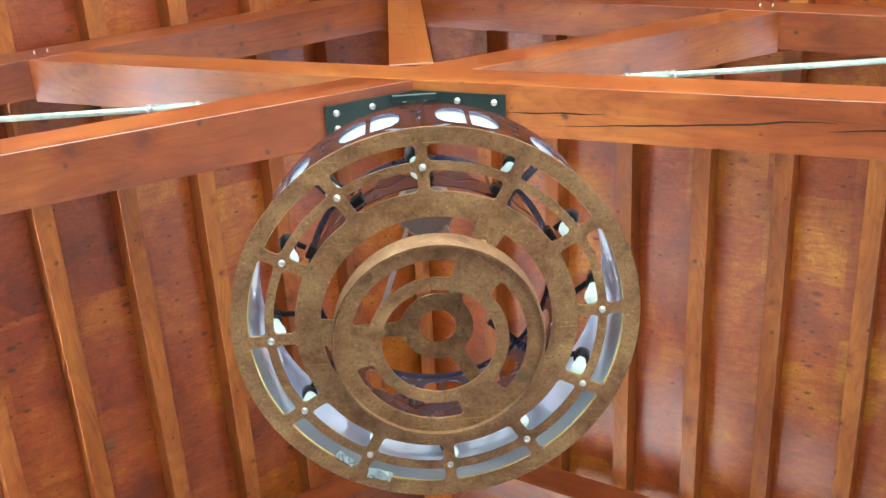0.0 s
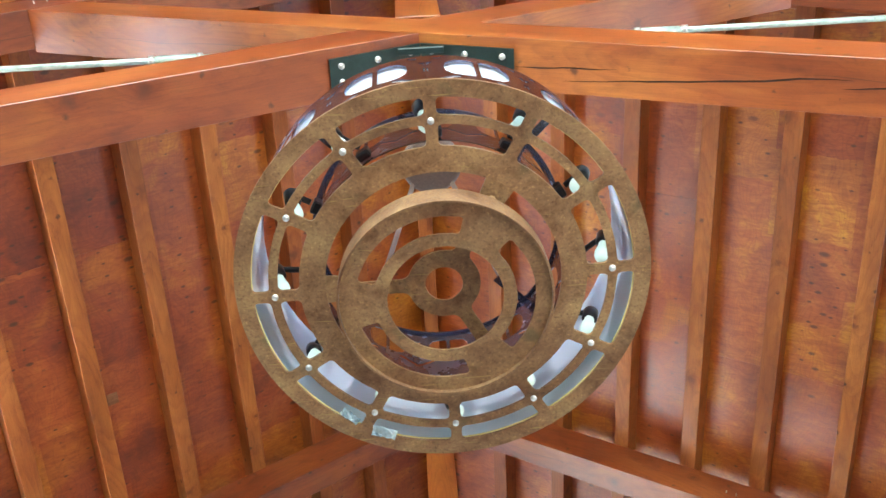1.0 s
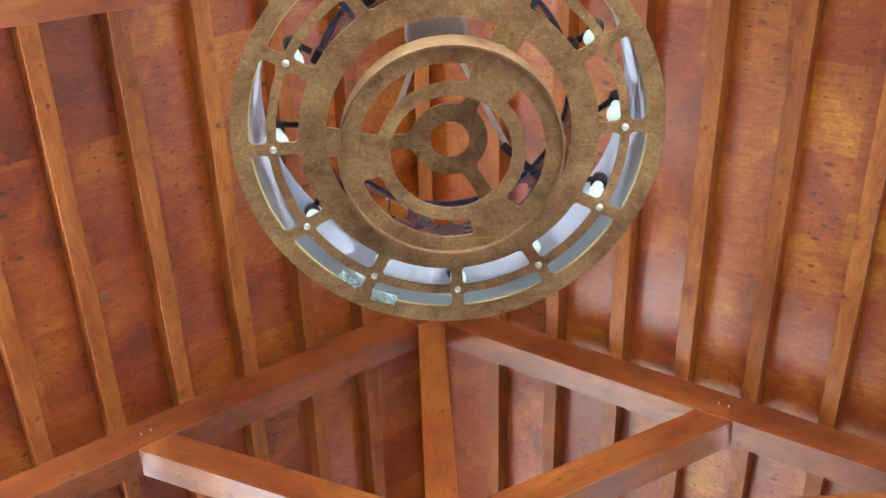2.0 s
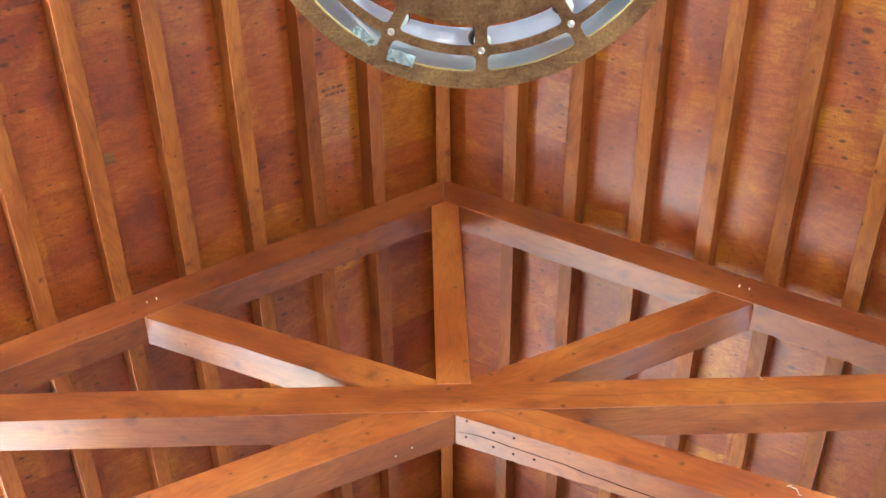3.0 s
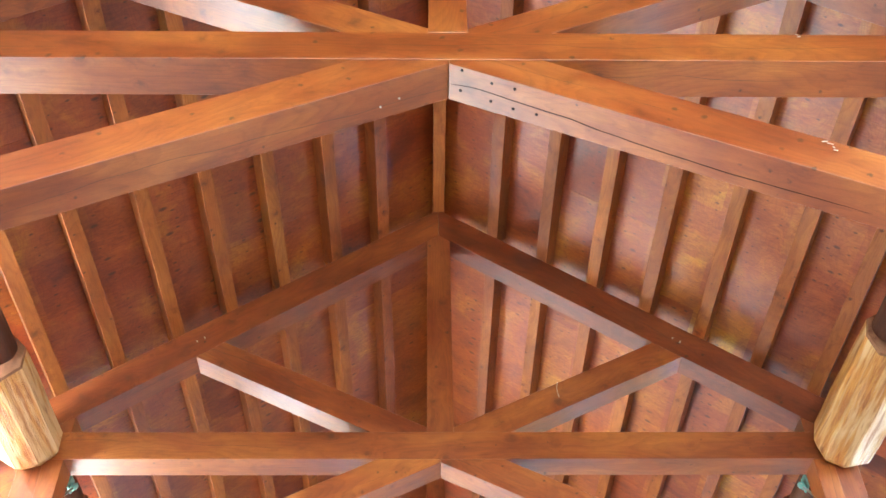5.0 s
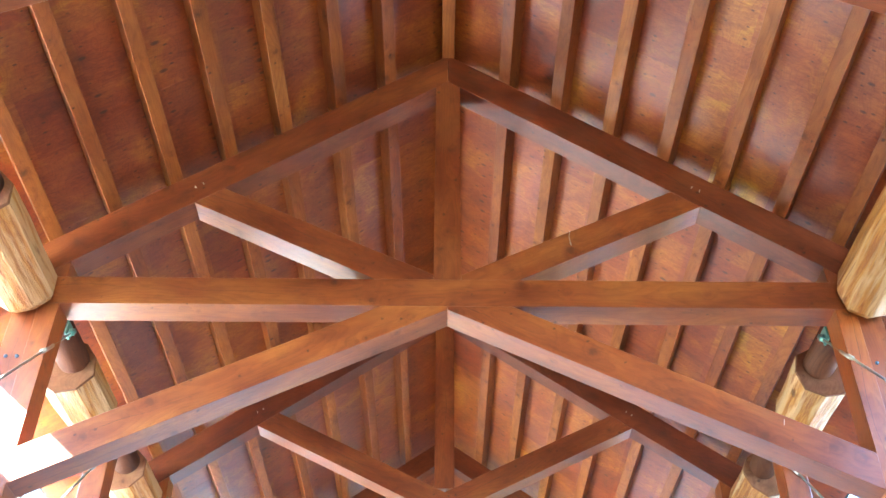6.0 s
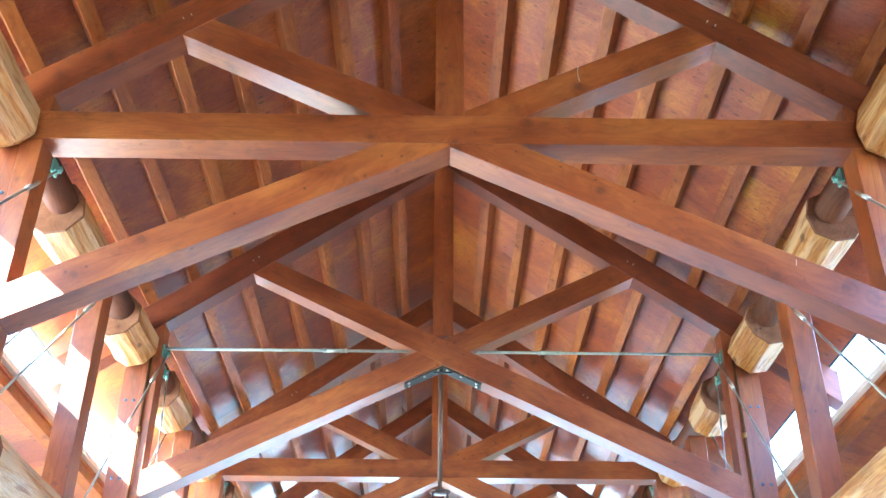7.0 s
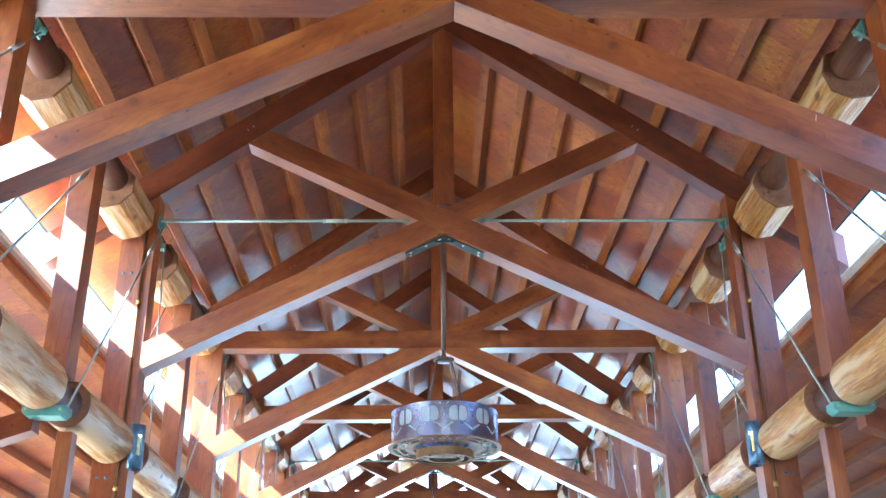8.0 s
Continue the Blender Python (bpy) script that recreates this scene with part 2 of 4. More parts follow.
    nt.links.new(col, bsdf.inputs["Base Color"])
    nt.links.new(ramp(nt, blot, [(0.3, (0.36,) * 3), (0.7, (0.55,) * 3)]), bsdf.inputs["Roughness"])
    bsdf.inputs["Coat Weight"].default_value, bsdf.inputs["Coat Roughness"].default_value = 0.65, 0.31
    bump(nt, bsdf, grain, 0.08, 0.003)
    return m


DECK = deck_material()


def log_material():
    m, nt, bsdf = blank("peeled varnished log")
    g = noise_tex(nt, coords(nt, (1.3, 22, 22)), 2.4, 6.0, 0.68, 0.8)
    col = ramp(nt, g, [(0.28, (0.20, 0.070, 0.015)), (0.42, (0.42, 0.165, 0.028)), (0.52, (0.56, 0.265, 0.050)), (0.68, (0.66, 0.40, 0.11))])
    b = noise_tex(nt, coords(nt, (0.45, 5, 5)), 2.0, 4.0, 0.55, 0.4)
    col = mix(nt, "MIX", ramp(nt, b, [(0.46, (0, 0, 0)), (0.56, (0.85, 0.85, 0.85))]), col, (0.74, 0.55, 0.29))
    b2 = noise_tex(nt, coords(nt, (0.7, 9, 9)), 2.0, 4.0, 0.6, 0.4)
    col = mix(nt, "MIX", ramp(nt, b2, [(0.55, (0, 0, 0)), (0.63, (0.70, 0.70, 0.70))]), col, (0.34, 0.115, 0.018))
    v = nt.nodes.new("ShaderNodeTexVoronoi")
    nt.links.new(coords(nt, (2.2, 4, 4)), v.inputs["Vector"])
    v.inputs["Scale"].default_value = 1.0
    k = ramp(nt, v.outputs["Distance"], [(0.0, (1, 1, 1)), (0.09, (0.7, 0.7, 0.7)), (0.15, (0, 0, 0))])
    col = mix(nt, "MIX", k, col, (0.12, 0.04, 0.012))
    nt.links.new(col, bsdf.inputs["Base Color"])
    bsdf.inputs["Roughness"].default_value = 0.45
    bsdf.inputs["Coat Weight"].default_value, bsdf.inputs["Coat Roughness"].default_value = 0.12, 0.2
    bump(nt, bsdf, g, 0.6, 0.02)
    return m


LOG = log_material()
LOG_CORE = wood("dark stained log core", (0.08, 0.025, 0.010), (0.12, 0.040, 0.015), (0.17, 0.060, 0.022), 0.6, False, 0.3, coat=0.0)
LOG_END = wood("log end grain", (0.15, 0.062, 0.028), (0.22, 0.100, 0.048), (0.30, 0.150, 0.080), 0.6, True, 0.6, coat=0.0)


def metal(name, base, rough, metallic=1.0, rust=None, scale=9.0, amount=(0.45, 0.65), fleck=0.35, relief=0.12):
    m, nt, bsdf = blank(name)
    n = noise_tex(nt, coords(nt, (1, 1, 1)), scale, 6.0, 0.7, 0.3)
    f = noise_tex(nt, coords(nt, (1, 1, 1)), scale * 14, 3.0)
    if rust:
        col = mix(nt, "MIX", ramp(nt, n, [(amount[0], (0, 0, 0)), (amount[1], (1, 1, 1))]), base, rust)
    else:
        col = mix(nt, "MULTIPLY", 0.3, base, ramp(nt, n, [(0.3, (0.6, 0.6, 0.6)), (0.7, (1.1, 1.1, 1.1))]))
    col = mix(nt, "MULTIPLY", fleck, col, ramp(nt, f, [(0.3, (0.55, 0.55, 0.55)), (0.7, (1.2, 1.2, 1.2))]))
    nt.links.new(col, bsdf.inputs["Base Color"])
    bsdf.inputs["Metallic"].default_value = metallic
    nt.links.new(ramp(nt, n, [(0.3, (rough - 0.08,) * 3), (0.7, (rough + 0.12,) * 3)]), bsdf.inputs["Roughness"])
    bump(nt, bsdf, f, relief, 0.002)
    return m


def patina(name="brown patinated steel", tint=(1, 1, 1)):
    m, nt, bsdf = blank(name)
    c = coords(nt, (1, 1, 1), True)
    big = noise_tex(nt, c, 6.0, 5.0, 0.65, 0.4)
    col = ramp(nt, big, [(0.32, (0.190, 0.100, 0.046)), (0.5, (0.300, 0.178, 0.084)), (0.66, (0.385, 0.255, 0.118))])
    blotch = noise_tex(nt, c, 17.0, 6.0, 0.72, 0.6)
    col = mix(nt, "MULTIPLY", 0.7, col, ramp(nt, blotch, [(0.32, (0.55, 0.48, 0.42)), (0.48, (1.0, 1.0, 1.0)), (0.66, (1.30, 1.36, 1.30))]))
    mid = noise_tex(nt, c, 120.0, 4.0, 0.75)
    col = mix(nt, "MULTIPLY", 0.6, col, ramp(nt, mid, [(0.33, (0.30, 0.26, 0.24)), (0.46, (1.0, 1.0, 1.0)), (0.60, (1.12, 1.14, 1.10)), (0.69, (2.4, 2.6, 2.3))]))
    green = noise_tex(nt, c, 9.0, 3.0)
    col = mix(nt, "MIX", ramp(nt, green, [(0.62, (0, 0, 0)), (0.72, (0.5, 0.5, 0.5))]), col, (0.07, 0.085, 0.04))
    scr = noise_tex(nt, coords(nt, (9, 110, 20)), 1.0, 2.0, 0.5, 0.6)
    col = mix(nt, "MIX", ramp(nt, scr, [(0.66, (0, 0, 0)), (0.74, (0.6, 0.6, 0.6))]), col, (0.46, 0.34, 0.12))
    col = mix(nt, "MULTIPLY", 1.0, col, tint)
    nt.links.new(col, bsdf.inputs["Base Color"])
    bsdf.inputs["Metallic"].default_value = 0.35
    nt.links.new(ramp(nt, mid, [(0.3, (0.36,) * 3), (0.7, (0.62,) * 3)]), bsdf.inputs["Roughness"])
    bump(nt, bsdf, mid, 0.35, 0.003)
    return m


RUST = patina()
BAND = patina("brown rolled steel", (0.88, 0.85, 0.92))
COPPER = metal("dark brown drum steel", (0.27, 0.29, 0.40), 0.20, 1.0, (0.25, 0.25, 0.33), 2.0, fleck=0.0, relief=0.0)
GREEN = metal("green painted steel", (0.17, 0.45, 0.40), 0.38, 0.2, (0.22, 0.52, 0.47), 6.0)
DARK_PLATE = metal("dark green steel plate", (0.018, 0.040, 0.038), 0.4, 0.3, (0.03, 0.06, 0.055), 6.0)
ROD = metal("grey green rod", (0.46, 0.50, 0.46), 0.4, 0.6)
MINT = metal("pale green galvanised rod", (0.52, 0.66, 0.60), 0.38, 0.35, (0.36, 0.48, 0.44), 30.0)
BOLT = metal("zinc bolt", (0.62, 0.66, 0.64), 0.35, 0.7)
STEM = metal("brown steel stem", (0.15, 0.105, 0.085), 0.45, 0.3)
CHECK = metal("dark inside of a check", (0.020, 0.008, 0.005), 0.8, 0.0)
CONDUIT = metal("brown conduit", (0.22, 0.11, 0.05), 0.35, 0.6)
SOCKET = metal("black lamp socket", (0.02, 0.02, 0.022), 0.35, 0.0)


def plain(name, col, rough=0.5, transmission=0.0):
    m, nt, bsdf = blank(name)
    n = noise_tex(nt, coords(nt, (1, 1, 1)), 6.0, 4.0)
    c = mix(nt, "MULTIPLY", 0.25, col, ramp(nt, n, [(0.3, (0.75, 0.75, 0.75)), (0.7, (1.1, 1.1, 1.1))]))
    nt.links.new(c, bsdf.inputs["Base Color"])
    bsdf.inputs["Roughness"].default_value = rough
    bsdf.inputs["Transmission Weight"].default_value = transmission
    return m


def acrylic():
    m, nt, bsdf = blank("white acrylic lining")
    bsdf.inputs["Base Color"].default_value = (0.82, 0.95, 1.0, 1)
    bsdf.inputs["Roughness"].default_value = 0.08
    bsdf.inputs["Coat Weight"].default_value = 0.25
    tr = nt.nodes.new("ShaderNodeBsdfTranslucent")
    tr.inputs[0].default_value = (0.74, 0.93, 1.0, 1)
    mx = nt.nodes.new("ShaderNodeMixShader")
    mx.inputs[0].default_value = 0.50
    nt.links.new(bsdf.outputs[0], mx.inputs[1])
    nt.links.new(tr.outputs[0], mx.inputs[2])
    nt.links.new(mx.outputs[0], nt.nodes["Material Output"].inputs[0])
    return m


ACRYLIC = acrylic()
ACRYLIC_EDGE = plain("yellowed acrylic edge", (0.78, 0.72, 0.30), 0.3)
BULB_WHITE = plain("pale wire", (0.75, 0.74, 0.70), 0.5)
FLOOR = plain("grey concrete floor", (0.17, 0.16, 0.15), 0.4)
BOUNCE_FLOOR = plain("pale bounce concrete", (0.46, 0.44, 0.41), 0.5)
ROOFING = plain("pale grey bounce roofing", (0.72, 0.73, 0.74), 0.4)
GROUND = plain("dry grass ground", (0.10, 0.12, 0.05), 0.9)
PLASTER = plain("warm plaster wall", (0.50, 0.42, 0.33), 0.8)
# grey lamp metal with the sky's blue reflection put into its colour
SLATE = metal("slate metal tinted sky blue", (0.13, 0.24, 0.38), 0.30, 0.5)
BRASS = metal("brass", (0.62, 0.43, 0.16), 0.3, 1.0)
FOIL = metal("pale blue foil", (0.46, 0.66, 0.70), 0.3, 0.5)


def glow(name, col, strength):
    m, nt, bsdf = blank(name)
    bsdf.inputs["Base Color"].default_value = (0.78, 0.92, 0.84, 1)
    bsdf.inputs["Emission Color"].default_value = (*col, 1)
    bsdf.inputs["Emission Strength"].default_value = strength
    return m


# chandelier bulbs are off; a faint added glow keeps them white
BULB = glow("white bulb, added glow", (0.72, 1.0, 0.88), 0.018)
GLOW = glow("warm lamp", (1.0, 0.72, 0.32), 2.0)


# ---- mesh helpers ----
def mesh_of(name, bm, material, smooth=False):
    me = bpy.data.meshes.new(name)
    bmesh.ops.recalc_face_normals(bm, faces=bm.faces)
    bm.to_mesh(me)
    bm.free()
    if material:
        me.materials.append(material)
    if smooth:
        for f in me.polygons:
            f.use_smooth = True
    return me


def part(name, bm, material, parent=None, label="", m=None, smooth=False):
    ob = new(name, mesh_of(name, bm, material, smooth))
    if m is not None:
        ob.matrix_basis = m
    if parent:
        ob.parent = parent
    if label:
        ob["label"] = label
    return ob


def soften(bm, width):
    if width:
        bmesh.ops.bevel(bm, geom=[e for e in bm.edges], offset=width, segments=1, affect="EDGES", clamp_overlap=True)


def prism(name, poly, y0, y1, material, parent=None, along=None, bevel=0.0025, label=""):
    """A timber cut to the outline poly (x, z) between y0 and y1; the local x axis follows the two points along."""
    a, b = along or (poly[0], poly[1])
    ang = math.atan2(b[1] - a[1], b[0] - a[0])
    cx, cz = sum(q[0] for q in poly) / len(poly), sum(q[1] for q in poly) / len(poly)
    m = Matrix.Translation((cx, (y0 + y1) / 2, cz)) @ Matrix.Rotation(-ang, 4, "Y")
    inv = m.inverted()
    bm = bmesh.new()
    front = [bm.verts.new(inv @ Vector((x, y0, z))) for x, z in poly]
    back = [bm.verts.new(inv @ Vector((x, y1, z))) for x, z in poly]
    bm.faces.new(front)
    bm.faces.new(back[::-1])
    n = len(poly)
    for i in range(n):
        bm.faces.new((front[i], back[i], back[(i + 1) % n], front[(i + 1) % n]))
    soften(bm, bevel)
    return part(name, bm, material, parent, label, m)


def box_bm(sx, sy, sz, bevel=0.004):
    bm = bmesh.new()
    bmesh.ops.create_cube(bm, size=1.0, matrix=Matrix.Diagonal((sx, sy, sz, 1)))
    soften(bm, bevel)
    return bm


def box(name, x0, x1, y0, y1, z0, z1, material, parent=None, bevel=0.004, label="", axis="x"):
    """A box; its local x axis (the grain) runs along the given world axis."""
    size = {"x": x1 - x0, "y": y1 - y0, "z": z1 - z0}
    turn = {"x": Matrix.Identity(4), "y": Matrix.Rotation(radians(90), 4, "Z"), "z": Matrix.Rotation(radians(-90), 4, "Y")}[axis]
    order = {"x": "xyz", "y": "yxz", "z": "zyx"}[axis]
    m = Matrix.Translation(((x0 + x1) / 2, (y0 + y1) / 2, (z0 + z1) / 2)) @ turn
    return part(name, box_bm(*(size[k] for k in order), bevel), material, parent, label, m)


def along_x(a, b):
    """The pose at the middle of a and b whose local x axis points from a to b."""
    a, b = Vector(a), Vector(b)
    return Matrix.Translation((a + b) / 2) @ (b - a).to_track_quat("X", "Z").to_matrix().to_4x4()


def rod(name, a, b, radius, material, parent=None, sides=10, label=""):
    bm = bmesh.new()
    n = (Vector(b) - Vector(a)).length
    bmesh.ops.create_cone(bm, cap_ends=True, segments=sides, radius1=radius, radius2=radius, depth=n, matrix=Matrix.Rotation(radians(90), 4, "Y"))
    return part(name, bm, material, parent, label, along_x(a, b), True)


def empty(name, m=None):
    e = new(name)
    if m is not None:
        e.matrix_basis = m
    return e


def nest(child, parent):
    """Hangs a part under another part of the same thing, where it stands."""
    child.matrix_basis = parent.matrix_basis.inverted() @ child.matrix_basis
    child.parent = parent
    return child


# ---- roof trusses ----
def mirror(poly, s):
    return [(s * x, z) for x, z in poly]


def rafter_z(x, base):
    return base - PITCH * x


PLUGS = [(0.068, 0.021), (0.218, 0.048), (0.331, 0.042), (0.063, 0.148), (0.218, 0.159), (0.330, 0.166), (0.445, 0.158)]
NAIL_HEADS = [(0.253, 0.130), (0.348, 0.150)]
TIE_CHECK = [(0.01, 0.127), (0.15, 0.104), (0.30, 0.116), (0.58, 0.123), (0.75, 0.141), (0.92, 0.154), (1.33, 0.168), (1.70, 0.160), (1.93, 0.158)]


def drying_check(chord, line, width):
    """A long open check along the underside of a right lower chord, through the points (x, y)."""
    bm = bmesh.new()
    n = len(line) * 4
    rows = []
    for i in range(n + 1):
        f = i / n * (len(line) - 1)
        j = min(int(f), len(line) - 2)
        x = line[j][0] + (line[j + 1][0] - line[j][0]) * (f - j)
        y = line[j][1] + (line[j + 1][1] - line[j][1]) * (f - j) + 0.004 * noise.noise((x * 9, 0, 4))
        w = width * min(1.0, 5 * i / n, 5 * (n - i) / n) * (0.75 + 0.5 * noise.noise((x * 7, 3, 0))) + 0.0004
        z = CROSS - LOWS * x - 0.0012
        rows.append([bm.verts.new((x, y + d, z + e)) for d, e in ((-w, 0), (w, 0), (w, 0.004), (-w, 0.004))])
    for a, b in zip(rows, rows[1:]):
        for j in range(4):
            bm.faces.new((a[j], b[j], b[(j + 1) % 4], a[(j + 1) % 4]))
    bm.faces.new(rows[0][::-1])
    bm.faces.new(rows[-1])
    nest(part("drying_check", bm, CHECK, None, "dark open drying check"), chord)


def truss(kind):
    """kind: 'tie' has a timber tie beam, 'rod' a steel tie rod and a hanger plate."""
    t = empty("roof_truss")
    end = 4.02
    rafters = {}
    for s in (1, -1):
        poly = [(0.001, RAF_TOP), (0.001, RAF_BOT), (end, rafter_z(end, RAF_BOT)), (end, rafter_z(end, RAF_TOP))]
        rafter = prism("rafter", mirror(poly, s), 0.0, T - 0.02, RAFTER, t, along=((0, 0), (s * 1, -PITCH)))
        rafters[s] = rafter
    kb = TIE1 if kind == "tie" else CROSS + DEEP + 0.04
    prism("king_post", [(-0.105, kb), (0.105, kb), (0.105, RAF_BOT - 0.08), (0, RAF_BOT), (-0.105, RAF_BOT - 0.08)], -0.004, T - 0.03, BEAM, t, along=((0, 0), (0, 1)))
    if kind == "tie":
        prism("tie_beam", [(-2.97, TIE0), (2.97, TIE0), (2.97, TIE1), (-2.97, TIE1)], -0.003, T, BEAM, t)
    xu = (RAF_BOT - CROSS) / (PITCH + SCIS)
    xt = (RAF_BOT - CROSS - DEEP) / (PITCH + SCIS)
    top = CROSS + DEEP
    for s in (1, -1):
        grain = ((0, 0), (s * 1, SCIS))
        if kind == "tie":
            up = [(0.106, TIE1), ((TIE1 - CROSS) / SCIS, TIE1), (xu, CROSS + SCIS * xu), (xt, top + SCIS * xt), (0.106, top + SCIS * 0.106)]
            low = [(0.002, CROSS), (0.002, TIE0), ((top - TIE0) / LOWS, TIE0), (HEEL, top - LOWS * HEEL), (HEEL, CROSS - LOWS * HEEL)]
        elif s == 1:
            # the chord from the left rafter to the right heel runs through, the other one butts against it
            up = [(0.5 * DEEP / SCIS, CROSS + DEEP / 2), (xu, CROSS + SCIS * xu), (xt, top + SCIS * xt), (0.002, top)]
            low = [(-xu, CROSS + SCIS * xu), (0.0, CROSS), (HEEL, CROSS - LOWS * HEEL), (HEEL, top - LOWS * HEEL), (0, top), (-xt, top + SCIS * xt)]
        else:
            up = None
            low = [(0.002, CROSS), (0.5 * DEEP / SCIS, CROSS + DEEP / 2), (HEEL, top - LOWS * HEEL), (HEEL, CROSS - LOWS * HEEL)]
        if up:
            prism("upper_brace", mirror(up, s), 0.002, T - 0.005, BEAM, t, along=grain)
        chord = prism("lower_chord", mirror(low, s), 0.001, T - 0.002, BEAM, t, along=((0, 0), (s * 1, -LOWS)))
        heel = [(HEEL, 0.0), (HEEL + 0.15, 0.0), (HEEL + 0.15, rafter_z(HEEL + 0.15, RAF_BOT)), (HEEL, rafter_z(HEEL, RAF_BOT))]
        prism("heel_post", mirror(heel, s), 0.006, T - 0.01, BEAM, t, along=((0, 0), (0, 1)))
        outer = [(HEEL + 0.153, 0.0), (HEEL + 0.34, 0.0), (HEEL + 0.34, rafter_z(HEEL + 0.34, RAF_BOT)), (HEEL + 0.153, rafter_z(HEEL + 0.153, RAF_BOT))]
        post = prism("outer_post", mirror(outer, s), 0.03, T - 0.03, BEAM, t, along=((0, 0), (0, 1)))
        for x in (1.985, 2.042):
            z = rafter_z(x, RAF_BOT) + 0.16
            nest(rod("nail", (s * x, 0.01, z), (s * (x + 0.006), -0.016, z + 0.006), 0.0050, BOLT, t, 6), rafters[s])
        for z in (5.55, 4.75, 3.55):
            for dx in (0.2, 0.28):
                nest(rod("bolt", (s * (HEEL + dx), 0.02, z), (s * (HEEL + dx), 0.045, z), 0.014, SLATE, t, 8), post)
    if kind == "rod":
        for s in (1, -1):
            bar = rod("tie_rod", (s * 0.35, 0.1, 6.15), (s * 2.9, 0.1, 6.15), 0.015, MINT, t, 12)
            nest(rod("turnbuckle", (s * 1.02, 0.1, 6.15), (s * 1.20, 0.1, 6.15), 0.021, MINT, t, 8), bar)
            for x in (1.0, 1.22):
                nest(rod("locknut", (s * (x - 0.012), 0.1, 6.15), (s * (x + 0.012), 0.1, 6.15), 0.024, BOLT, t, 6), bar)
            plate = [(0.001, CROSS - 0.002), (0.39, CROSS - 0.002 - LOWS * 0.39), (0.39, CROSS - 0.014 - LOWS * 0.39), (0.001, CROSS - 0.014)]
            if s == 1:
                part("hanger_bracket", box_bm(0.20, 0.030, 0.022, 0.004), DARK_PLATE, t, "", pose(0, 0.06, CROSS - 0.075))
            hanger = prism("hanger_plate", mirror(plate, s), 0.045, T - 0.04, DARK_PLATE, t, bevel=0.0, label="dark green steel hanger plate")
            for bx, by in ((0.345, 0.08), (0.345, 0.15), (0.19, 0.08), (0.05, 0.075)):
                z = CROSS - 0.014 - LOWS * bx
                nest(rod("bolt", (s * bx, by, z + 0.006), (s * (bx - 0.006), by, z - 0.008), 0.014, BOLT, t, 10), hanger)
    return t


tie_truss = truss("tie")
rod_truss = truss("rod")
for k in range(FIRST, LAST + 1):
    src, word = (rod_truss, "steel tie rod") if k % 3 == 0 else (tie_truss, "timber tie beam")
    at = pose(0, k * S, 0)
    if k == 0 or k == 1:
        ob = src
        ob.matrix_basis = at
    else:
        ob = copy_thing(src, at)
    tagged(ob, f"red-stained timber scissor truss with a {word}", "roof truss", "roof trusses")

rod_chord = next(o for o in rod_truss.children if o.name.startswith("lower_chord"))
tie_chord = next(o for o in tie_truss.children if o.name.startswith("lower_chord"))
drying_check(rod_chord, [(0.385, 0.125), (0.585, 0.117), (0.79, 0.109)], 0.0028)
drying_check(rod_chord, [(0.585, 0.174), (0.99, 0.143), (1.315, 0.116), (1.43, 0.097), (1.60, 0.09)], 0.0042)
drying_check(rod_chord, [(1.57, 0.126), (1.75, 0.110), (2.05, 0.10)], 0.0036)
drying_check(tie_chord, TIE_CHECK, 0.0024)

tie_left = next(o for o in tie_truss.children if o.name.startswith("lower_chord") and o.location.x < 0)
for chord, side, spots, material in ((tie_chord, 1, PLUGS, CHECK), (tie_left, -1, NAIL_HEADS, BOLT)):
    for x, y in spots:
        z = CROSS - LOWS * x
        tip = 0.0015 if material is CHECK else 0.004
        nest(rod("plug", (side * x, y, z + 0.003), (side * (x - 0.3 * tip), y, z - tip), 0.0085 if material is CHECK else 0.006, material, None, 8), chord)

# ---- purlins, ridge and deck ----
PUR_H, PUR_W = 0.16, 0.112
PUR_X = [0.503, 0.930, 1.368, 1.790, 2.215, 2.635, 3.036, 3.46]


def purlin(s, x, y0, y1):
    """One purlin between two trusses, lying on the rafters."""
    z = rafter_z(x, RAF_TOP) + 0.5 * PUR_H / COS
    x += 0.5 * PUR_H * PITCH * COS
    z -= 0.5 * PUR_H * (PITCH * PITCH * COS)
    m = Matrix.Translation((s * x, (y0 + y1) / 2, z)) @ Matrix.Rotation(s * math.atan(PITCH), 4, "Y") @ Matrix.Rotation(radians(90), 4, "Z")
    ob = part("purlin", box_bm(y1 - y0, PUR_W + random.uniform(-0.004, 0.004), PUR_H, 0.0025), PURLIN, None, "", m)
    return tagged(ob, "red-brown stained sawn purlin under the roof deck", "purlin", "roof purlins")


joints = [Y0] + [k * S + T / 2 for k in range(FIRST, LAST + 1)] + [Y1]
for s in (1, -1):
    for y0, y1 in zip(joints, joints[1:]):
        for x in PUR_X:
            purlin(s, x + random.uniform(-0.008, 0.008), y0 + 0.002, y1 - 0.002)
ridge = box("ridge_beam", -0.055, 0.055, Y0, Y1, RAF_TOP - 0.03, RAF_TOP + 0.18, PURLIN, axis="y")
tagged(ridge, "red-brown stained timber ridge beam", "beam")


